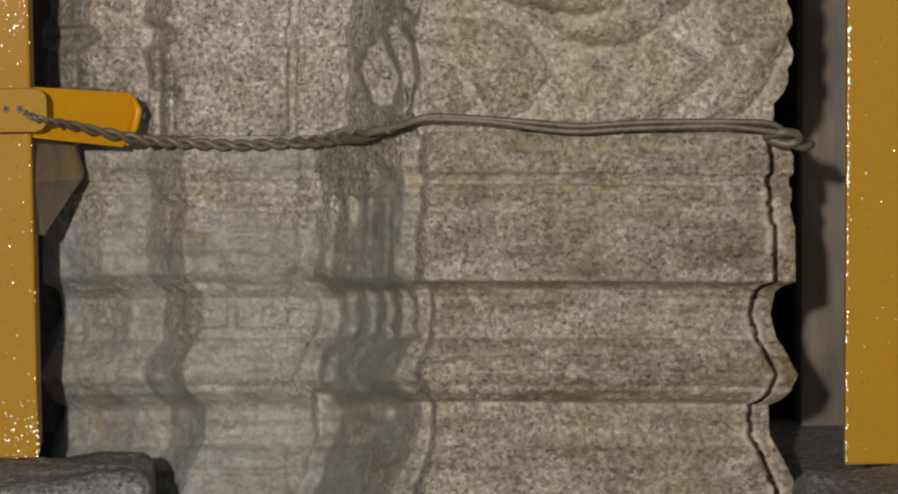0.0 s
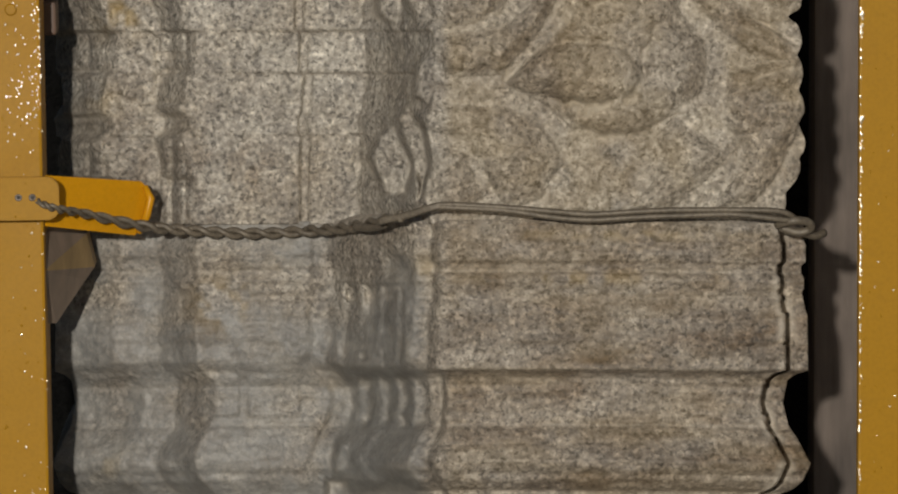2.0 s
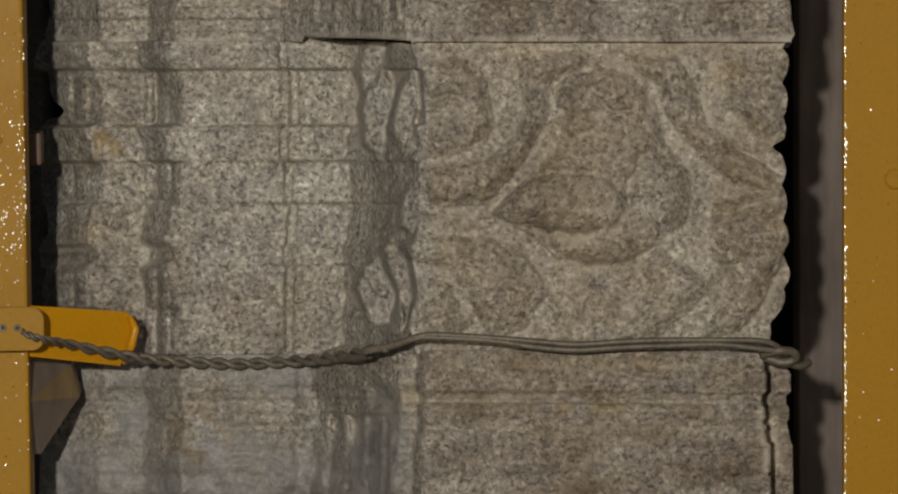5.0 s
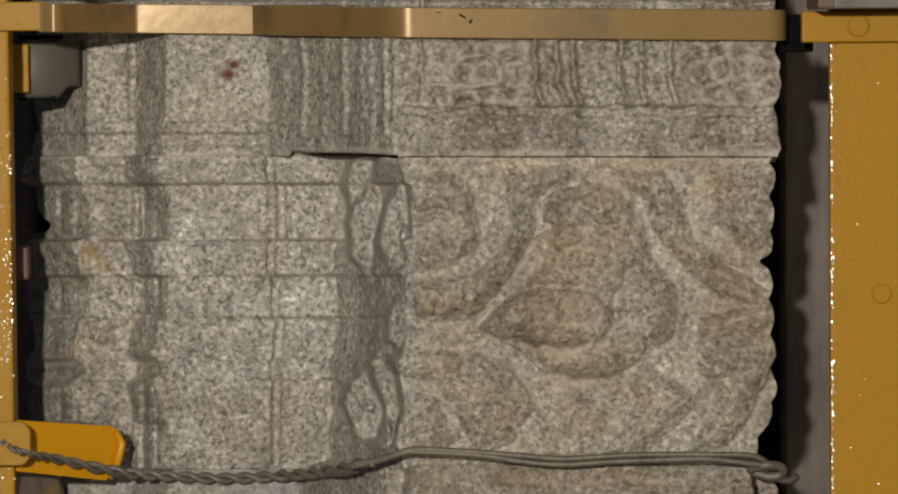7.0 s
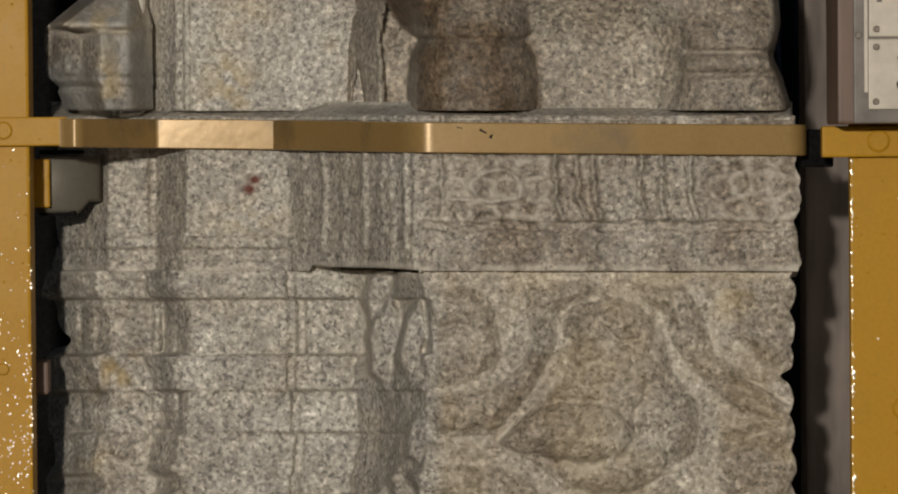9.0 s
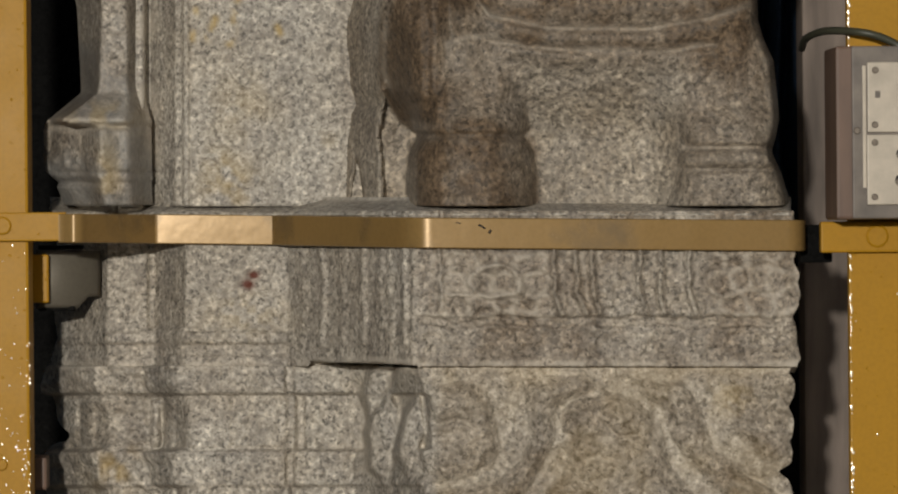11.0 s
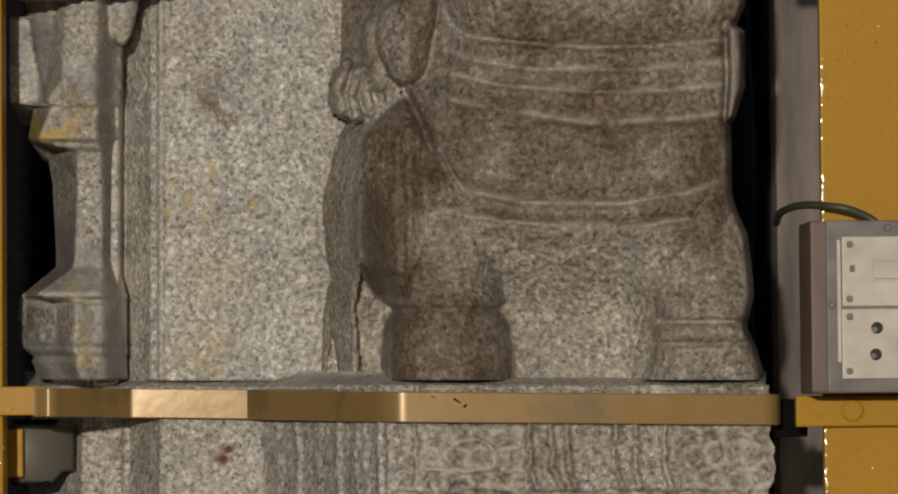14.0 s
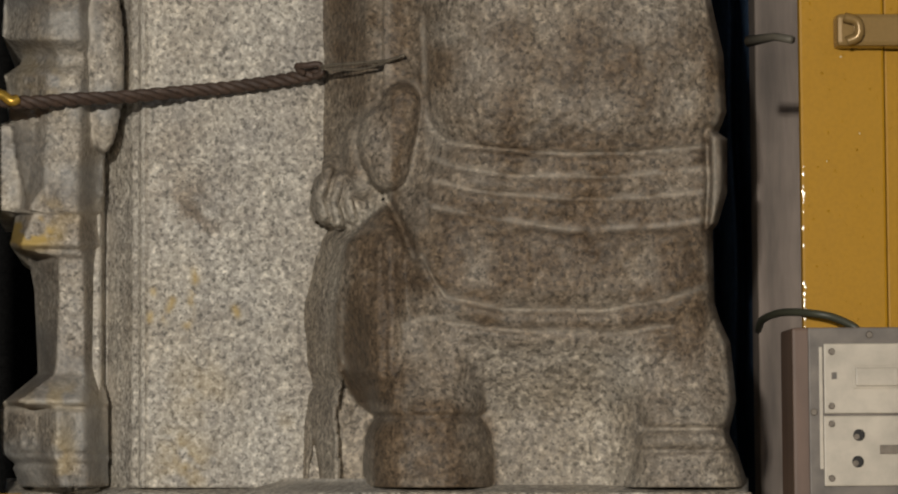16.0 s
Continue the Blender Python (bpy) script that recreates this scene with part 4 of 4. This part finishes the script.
def kerb(name, x0, x1, y0, y1, z1, label):
    bm = box(x0, x1, y0, y1, 0.0, z1, 0.0)
    bmesh.ops.bevel(bm, geom=list(bm.edges), offset=0.022, segments=4, profile=0.6, affect="EDGES")
    bmesh.ops.subdivide_edges(bm, edges=[e for e in bm.edges if e.calc_length() > 0.1], cuts=40, use_grid_fill=True)
    for vert in bm.verts:
        vert.co += 0.02 * Vector((0, float(fbm(np.array(vert.co.x), np.array(vert.co.z), 0.06)), float(fbm(np.array(vert.co.x), np.array(vert.co.y), 0.08))))
    k = part(name, smooth(bm), SLAB)
    return tagged(k, label, "kerb", kind="structure")


kerb("kerb_west", -1.6, at(264, 840, -0.1).x, -0.02, 0.14, at(0, 792, 0.12).z, "rough grey stone kerb under the yellow post")
kerb("kerb_east", at(1402, 820, -0.1).x, 1.6, -0.26, 0.0, at(1520, 803, -0.02).z, "smooth grey stone kerb under the yellow post")


# ---- yellow steel frame ----
def bolt(u, v, y, r, parent, mat):
    return part("bolt", disc(at(u, v, y), r, 0.003, 12), mat, parent)


def post_west():
    y0, y1 = 0.12, 0.2
    p = thing("steel_post", at(0, 795, y0), "yellow glossy painted steel post with drips, standing on the kerb", "post", "frame posts")
    x1 = at(62, 431, y0).x
    z0, z1 = at(0, 792, y0).z, 2.7
    part("column", box(x1 - 0.11, x1, y0, y1, z0, z1, 0.003), YELLOW, p)
    for v in (-140, -555):
        bolt(2, v, y0, 0.006, p, YELLOW)
    return p


def post_east():
    y0, y1 = -0.02, 0.268
    p = thing("steel_post", at(1530, 800, y0), "yellow glossy painted steel post beside the carved pillar", "post", "frame posts")
    x0 = at(1475, 431, y0).x
    w = 0.0815
    z0, z1 = at(1520, 803, y0).z, 2.7
    part("column", box(x0, x0 + w, y0, y0 + 0.012, z0, z1, 0.0025), YELLOW, p)
    part("flange", box(x0 + w + 0.0015, x0 + w + 0.018, y0 + 0.006, y0 + 0.03, z0, z1, 0.002), YELLOW, p)
    bolt(1564, -72, y0, 0.010, p, YELLOW)
    return p


def specks(parent, spots, y, name="glint_specks"):
    """Small bright metal flecks, many and tiny, added to stand for glints on the paint."""
    bm = bmesh.new()
    for x, z, r, s in spots:
        ring = [bm.verts.new((x + r * math.cos(k) * (1 + 0.3 * math.sin(3 * k + x * 900)), y, z + s * r * math.sin(k))) for k in (0, 1.26, 2.51, 3.77, 5.03)]
        top = bm.verts.new((x, y - 0.45 * r, z))
        for p, q in zip(ring, ring[1:] + ring[:1]):
            bm.faces.new((p, q, top))
    bmesh.ops.recalc_face_normals(bm, faces=bm.faces)
    ob = part(name, smooth(bm), GLINT, parent, "tiny bright metal specks added as glints on the paint")
    return tagged(ob, kind="stuff")


rng = random.Random(5)
west, east = post_west(), post_east()
xw = at(62, 431, 0.12).x
spots = []
for k in range(280):
    z = at(0, rng.choice((rng.uniform(-700, 780), rng.gauss(-150, 130), rng.gauss(-20, 60), rng.gauss(760, 30))), 0.12).z
    spots.append((xw - 0.034 * rng.random() ** 1.7, z, rng.uniform(0.0004, 0.0011), rng.uniform(0.8, 1.8)))
specks(west, spots, 0.1198)
xe = at(1475, 431, -0.02).x
spots = []
for k in range(420):
    v = rng.uniform(-1150, 800)
    if rng.random() < 0.25 + 0.75 * abs(math.sin(v * 0.013) * math.sin(v * 0.0041 + 1)):
        spots.append((xe + 0.0012 + abs(rng.gauss(0, 0.0009)), at(1475, v, -0.02).z, rng.uniform(0.0005, 0.0013), rng.uniform(1.0, 2.6)))
for k in range(40):
    spots.append((xe + rng.uniform(0.004, 0.075), at(1520, rng.uniform(-1350, 790), -0.02).z, rng.uniform(0.0004, 0.001), 1.2))
specks(east, spots, -0.0202)


def strap_band():
    """Flat bar bent round the pillar, bolted to both posts."""
    t = 0.004
    y2 = 380 * G - 0.006
    plan = [(100, 0.1145), (108, 0.114), (114, 0.1125), (119, 0.1105), (123, 0.1095), (127, 0.1092), (131, 0.1100), (135, 0.1125), (140, 0.117), (146, 0.1235), (258, y2 - 0.004), (262, y2 - 0.001), (268, y2), (272, y2), (470, y2), (474, y2 - 0.0003), (478, y2 - 0.004), (692, 0.0109), (697, 0.0065), (706, -0.0005), (715, -0.0062), (725, -0.0102), (735, -0.0121), (745, -0.0125), (750, -0.0125), (1368, -0.0125), (1374, -0.0125), (1382, -0.0105), (1388, -0.006), (1392, 0.004), (1393, 0.06)]
    b = thing("steel_band", at(784, -540, -0.012), "dull gold painted flat steel band bent round the pillar", "band")
    bm = bmesh.new()
    rings = []
    n = len(plan)
    base = [at(u, -540, y) for u, y in plan]
    for i, (u, y) in enumerate(plan):
        d = base[min(i + 1, n - 1)] - base[max(i - 1, 0)]
        d.z = 0
        nrm = Vector((d.y, -d.x, 0)).normalized()
        c = base[i]
        z1 = at(u, float(np.interp(u, [100, 470, 735, 1390], [-575, -573, -568.5, -564])), y).z
        z0 = at(u, float(np.interp(u, [100, 470, 735, 1390], [-525, -520.5, -515, -510])), y).z
        rings.append([bm.verts.new(Vector((c.x, c.y, z)) + nrm * o) for z, o in ((z0, 0), (z0, t - 0.001), (z0 + 0.001, t), (z1 - 0.001, t), (z1, t - 0.001), (z1, 0))])
    for a, c in zip(rings, rings[1:]):
        for k in range(6):
            bm.faces.new((a[k], c[k], c[(k + 1) % 6], a[(k + 1) % 6]))
    bm.faces.new(rings[0])
    bm.faces.new(rings[-1][::-1])
    bmesh.ops.recalc_face_normals(bm, faces=bm.faces)
    for e in bm.edges:
        e.smooth = e.calc_face_angle(0) < 0.75
    part("bar", smooth(bm), GOLD, b)
    part("end_plate", grid_box(-60, -577, 112, -527, 0.111, 0.1195, 0.0015), YELLOW, b, "yellow painted end plate")
    part("end_plate", grid_box(1426, -562, 1640, -508, -0.032, -0.0205, 0.002), YELLOW, b, "yellow painted end plate")
    part("lug", grid_box(1390, -556, 1446, -490, 0.03, 0.05, 0.002), STONE_DARK, b, "near-black lug")
    bolt(1523, -536, -0.032, 0.011, b, YELLOW)
    bolt(2, -554, 0.111, 0.009, b, YELLOW)
    for a, c, r in (((830, -556), (842, -549), 0.0012), ((848, -541), (852, -547), 0.0016), ((790, -560), (799, -558), 0.0007)):
        part("chip", tube([at(*a, -0.0164), at(*c, -0.0164)], [r, 0.7 * r], 6), HOLE, b, "dark paint chip")
    return b


strap_band()


def grey_clip():
    c = thing("steel_clip", at(120, -420, 0.15), "grey and yellow steel clip under the band", "clip")
    bm = bmesh.new()
    line = [(60, 0.246), (66, 0.239), (76, 0.237), (104, 0.239), (132, 0.246), (150, 0.254), (164, 0.263), (172, 0.275)]
    cols = []
    for k, (u, y) in enumerate(line):
        v0, v1 = -512, (-410 if k < 5 else -430)
        cols.append([bm.verts.new(at(u, v, y + dy)) for v, dy in ((v0, 0.012), (v0 + 2, 0.003), (v0 + 8, 0), (v1 - 8, 0), (v1 - 2, 0.003), (v1, 0.012))])
    for p, q in zip(cols, cols[1:]):
        for k in range(5):
            bm.faces.new((p[k], p[k + 1], q[k + 1], q[k]))
    bmesh.ops.recalc_face_normals(bm, faces=bm.faces)
    bmesh.ops.solidify(bm, geom=bm.faces[:], thickness=0.004)
    part("plate", smooth(bm), GREY_STEEL, c)
    part("stub", grid_box(40, -504, 82, -420, 0.222, 0.234, 0.002), YELLOW, c)
    # near-black strips along the clip's lower and upper edges
    part("fin", grid_box(64, -414, 128, -406, 0.245, 0.275, 0.001), STONE_DARK, c)
    part("hook", grid_box(64, -520, 140, -513, 0.245, 0.275, 0.001), STONE_DARK, c)
    return c


grey_clip()


def tab_plate(u0, v0, u1, v1, y0, y1):
    """A flat bar with a rounded end."""
    a, c = at(u0, (v0 + v1) / 2, y0), at(u1, (v0 + v1) / 2, y0)
    zt, zb = at((u0 + u1) / 2, v0, y0).z, at((u0 + u1) / 2, v1, y0).z
    r = 0.012
    outline = [(a.x, zb), (a.x, zt)]
    for cz, start in ((zt - r, 90), (zb + r, 0)):
        for k in range(7):
            ang = radians(start - 15 * k)
            outline.append((c.x - r + r * math.cos(ang), cz + r * math.sin(ang)))
    bm = bmesh.new()
    f = bm.faces.new([bm.verts.new((x, y0, z)) for x, z in outline])
    ext = bmesh.ops.extrude_face_region(bm, geom=[f])
    for g in ext["geom"]:
        if isinstance(g, bmesh.types.BMVert):
            g.co.y = y1
    bmesh.ops.recalc_face_normals(bm, faces=bm.faces)
    bmesh.ops.bevel(bm, geom=[e for e in bm.edges if abs(e.verts[0].co.y - e.verts[1].co.y) < 1e-6], offset=0.0012, segments=2, affect="EDGES")
    return bm


def rope_bracket():
    """Folded yellow plate with a front tab that holds the wire rope."""
    b = thing("rope_bracket", at(150, 250, 0.12), "bright yellow painted folded steel bracket on the post", "bracket")
    y = 0.113
    part("tab", tab_plate(-40, 151, 84, 226, 0.090, 0.098), YELLOW, b)
    part("tab_arm", grid_box(-40, 160, 40, 216, 0.0985, 0.1195, 0.002), YELLOW, b)
    bm = bmesh.new()
    p = [at(60, 148, 0.125), at(226, 160, 0.195), at(238, 172, 0.2), at(232, 226, 0.2), at(216, 254, 0.193), at(60, 236, 0.125)]
    f = bm.faces.new([bm.verts.new(q) for q in p])
    bmesh.ops.recalc_face_normals(bm, faces=[f])
    ext = bmesh.ops.extrude_face_region(bm, geom=[f])
    for g in ext["geom"]:
        if isinstance(g, bmesh.types.BMVert):
            g.co += Vector((0, 0.004, 0))
    bmesh.ops.recalc_face_normals(bm, faces=bm.faces)
    part("plate", bm, YELLOW_CLEAN, b)
    part("lip", tube([at(233, 168, 0.196), at(243, 190, 0.194), at(236, 220, 0.194), at(222, 250, 0.194)], [0.003, 0.0042, 0.0042, 0.003], 8), YELLOW_CLEAN, b)
    for u, v in ((14, 186), (38, 186)):
        part("bolt", disc(at(u, v, 0.090), 0.0036, 0.0015, 12), SCREW, b)
        part("hole", disc(at(u, v, 0.0885), 0.0019, 0.0004, 10), HOLE, b)
    return b


rope_bracket()


def wedge():
    w = thing("timber_wedge", at(110, 400, 0.17), "stained timber wedge between post and pillar", "wedge")
    bm = bmesh.new()
    front = [at(56, 246, 0.15), at(132, 250, 0.225), at(146, 308, 0.24), at(130, 330, 0.23), at(80, 405, 0.175), at(56, 405, 0.155)]
    mid = bm.verts.new(at(58, 314, 0.135))
    ring = [bm.verts.new(q) for q in front]
    for a, c in zip(ring, ring[1:] + ring[:1]):
        bm.faces.new((mid, a, c))
    rear = [bm.verts.new(q + Vector((0, 0.05, 0))) for q in front]
    for k in range(len(ring)):
        bm.faces.new((ring[k], rear[k], rear[(k + 1) % len(ring)], ring[(k + 1) % len(ring)]))
    bm.faces.new(rear)
    bmesh.ops.recalc_face_normals(bm, faces=bm.faces)
    block = part("block", bm, WEDGE, w)
    block.data.materials.append(WEDGE_TOP)
    for f in block.data.polygons:
        f.material_index = int(at(90, 322, 0.15).z < f.center.z < at(90, 285, 0.15).z)
    return w


wedge()


def peg():
    p = thing("timber_peg", at(72, -93, 0.21), "small reddish brown timber peg wedged beside the post", "peg")
    part("block", grid_box(50, -152, 80, -95, 0.205, 0.26, 0.003), WOOD, p)
    return p


peg()


def lower_rope():
    """Twisted wire rope that opens into two strands over the front."""
    r = thing("wire_rope", at(784, 215, -0.02), "twisted steel wire rope tied across the pillar", "rope")
    left = [at(36, 186, 0.098), at(72, 204, 0.084), at(130, 216, 0.132), at(230, 238, 0.178), at(320, 247, 0.19), at(420, 252, 0.193), at(520, 248, 0.185), at(600, 240, 0.11), at(680, 222, -0.018)]
    for bm in twisted(left, 190, 2, 0.0032, 0.0032, 12, 0.0, 0.5):
        part("strand", bm, ROPE, r)
    for bm in twisted([at(600, 244, 0.095), at(652, 240, 0.02)], 20, 1, 0.001, 0.0035, 1):
        part("tail", bm, ROPE, r)
    for off, end in ((-5, 212), (5, 226)):
        pts = [at(640, 232 + off * 0.3, -0.006), at(690, 221 + off * 0.3, -0.02), at(735, 207 + off * 0.3, -0.03), at(765, 205 + off * 0.5, -0.03), at(860, 210 + off * 0.5, -0.03), at(940, 219 + off, -0.03), at(1010, 224 + off, -0.03), at(1090, 219 + off, -0.03), at(1160, 216 + off, -0.03), at(1260, 214 + off * 0.8, -0.03), at(1340, end, -0.03), at(1375, 230, -0.02)]
        part("strand", tube(curve_through(pts, 70), 0.0028, 8), ROPE, r)
    part("knot", tube(curve_through([at(1335, 236, -0.012), at(1360, 228, -0.028), at(1388, 230, -0.022), at(1392, 242, -0.015), at(1370, 248, -0.012), at(1340, 240, -0.01)], 26), 0.0042, 8), ROPE, r)
    part("knot_tail", tube(curve_through([at(1370, 246, -0.01), at(1400, 254, 0.0), at(1416, 248, 0.01)], 10), 0.004, 7), ROPE, r)
    return r


lower_rope()


def upper_rope():
    r = thing("brown_rope", at(350, -1270, 0.02), "dark brown twisted rope tied to the statue's arm", "rope")
    pts = [at(30, -1266, 0.115), at(110, -1256, 0.118), at(200, -1262, 0.135), at(300, -1268, 0.165), at(400, -1278, 0.192), at(480, -1286, 0.2), at(560, -1298, 0.2), at(628, -1312, 0.19)]
    for bm in twisted(pts, 170, 3, 0.0034, 0.0038, 9):
        part("strand", bm, ROPE_BROWN, r)
    part("knot", tube(curve_through([at(600, -1310, 0.185), at(588, -1322, 0.18), at(606, -1324, 0.172), at(626, -1326, 0.17), at(632, -1312, 0.17), at(618, -1304, 0.175)], 30), 0.0034, 8), ROPE_BROWN, r)
    part("wire", tube(curve_through([at(630, -1322, 0.145), at(690, -1328, 0.105), at(740, -1332, 0.07), at(775, -1342, 0.05)], 24), 0.0018, 6), ROPE, r)
    part("wire", tube(curve_through([at(630, -1318, 0.145), at(700, -1318, 0.1), at(752, -1334, 0.06), at(775, -1342, 0.05)], 24), 0.0013, 6), ROPE, r)
    hook = part("hook", tube(curve_through([at(20, -1262, 0.113), at(70, -1270, 0.111), at(92, -1258, 0.108), at(104, -1262, 0.11)], 18), 0.005, 8), BRASS, r, "yellow painted hook")
    return r


upper_rope()


# ---- switch board ----
def switch_board():
    y0 = -0.095
    s = thing("switch_board", at(1560, -570, -0.05), "brown wooden switch box with a grey-brown board on the yellow post", "switchboard")
    case = part("case", grid_box(1452, -866, 1760, -566, y0, -0.0205, 0.003), WOOD, s)
    board = part("board", grid_box(1480, -866, 1760, -567, y0 - 0.004, y0 - 0.0003, 0.0015), BOARD, s, "grey-brown laminate board")
    part("batten", grid_box(1498, -832, 1504, -620, y0 - 0.0055, y0 - 0.0042, 0.0003), PLATE, s)
    for v0, v1 in ((-838, -716.5), (-712.5, -591)):
        pl = part("plate", grid_box(1506, v0, 1722, v1, y0 - 0.008, y0 - 0.0042, 0.0012), PLATE, s, "worn cream plastic plate")
        for u in (1519, 1708):
            for v in (v0 + 14, v1 - 13):
                part("screw", disc(at(u, v, y0 - 0.008), 0.0032, 0.0012, 12), SCREW, pl)
        if v0 < -800:
            part("rocker_frame", grid_box(1556, -800, 1640, -760, y0 - 0.0092, y0 - 0.0081, 0.0004), PLATE, pl)
            part("rocker", grid_box(1561, -796, 1635, -764, y0 - 0.0125, y0 - 0.0093, 0.0012), PLATE, pl)
            part("mark", grid_box(1519, -788, 1528, -776, y0 - 0.0084, y0 - 0.0081, 0), BOARD, pl)
        else:
            for u, v in ((1566, -679), (1564, -633), (1660, -679), (1660, -633)):
                ring = part("socket_hole", disc(at(u, v, y0 - 0.008), 0.0056, 0.0012, 14), HOLE, pl)
                part("contact", disc(at(u - 4, v + 3, y0 - 0.0092), 0.003, 0.0006, 10), SCREW, ring)
            part("earth_slot", grid_box(1602, -662, 1640, -646, y0 - 0.0088, y0 - 0.0081, 0.0003), SCREW, pl)
    for u, v in ((1488, -719), (1584, -853)):
        part("screw", disc(at(u, v, y0 - 0.004), 0.0034, 0.0015, 12), SCREW, s)
    return s


switch_board()

cable = part("cable", tube(curve_through([at(1392, -862, 0.12), at(1400, -880, 0.06), at(1432, -892, 0.0), at(1480, -891, -0.04), at(1520, -884, -0.05), at(1556, -868, -0.06), at(1566, -856, -0.06)], 40), 0.0038, 8), CABLE)
tagged(cable, "olive sheathed electric cable bending into the switch box", "cable")


def post_clamp():
    c = thing("post_clamp", at(1590, -1380, -0.04), "yellow-brown steel clamp on the post", "clamp")
    part("bar", grid_box(1528, -1410, 1680, -1354, -0.05, -0.021, 0.004), GOLD, c)
    part("curl", tube(curve_through([at(1540, -1404, -0.054), at(1562, -1396, -0.058), at(1564, -1372, -0.058), at(1544, -1362, -0.055)], 18), 0.005, 8), GOLD, c)
    part("pin", tube([at(1374, -1364, 0.06), at(1420, -1372, 0.03), at(1450, -1366, 0.01)], [0.006, 0.004, 0.004], 8), GREY_STEEL, c)
    return c


post_clamp()

# timber board standing behind the gap
yj = 0.55
board = part("timber_board", box(at(1398, 431, yj).x, at(1600, 431, yj).x, yj, yj + 0.05, 0.0, 2.7, 0.004), JAMB)
tagged(board, "grey-brown weathered timber board standing behind the post", "board")

# door frame just beyond the post
shutter = thing("door_frame", at(1680, -700, 0.1), "grey weathered door frame beyond the post", "door frame")
part("stile", grid_box(1625, -1640, 1760, -1010, 0.05, 0.09, 0.003), JAMB, shutter)
part("rail", grid_box(1625, -926, 1760, -860, 0.05, 0.09, 0.003), JAMB, shutter)


# navy cloth hanging in the gap
def cloth():
    bm = bmesh.new()
    rows, cols = 60, 60
    grid = []
    y = 0.62
    x0, x1 = at(1240, -900, y).x, at(1440, -900, y).x
    z1, z0 = 3.4, at(1300, -560, y).z
    for i in range(rows + 1):
        z = z1 + (z0 - z1) * i / rows
        grid.append([bm.verts.new((x0 + (x1 - x0) * j / cols, y + 0.02 * math.sin(j * 0.55 + 0.6 * math.sin(z * 7)) + 0.012 * math.sin(z * 22 + j * 0.2), z)) for j in range(cols + 1)])
    for a, b in zip(grid, grid[1:]):
        for k in range(cols):
            bm.faces.new((a[k], b[k], b[k + 1], a[k + 1]))
    bmesh.ops.solidify(bm, geom=bm.faces[:], thickness=0.003)
    return smooth(bm)


tagged(part("cloth", cloth(), CLOTH), "dark navy cloth hanging behind the pillar", "cloth")
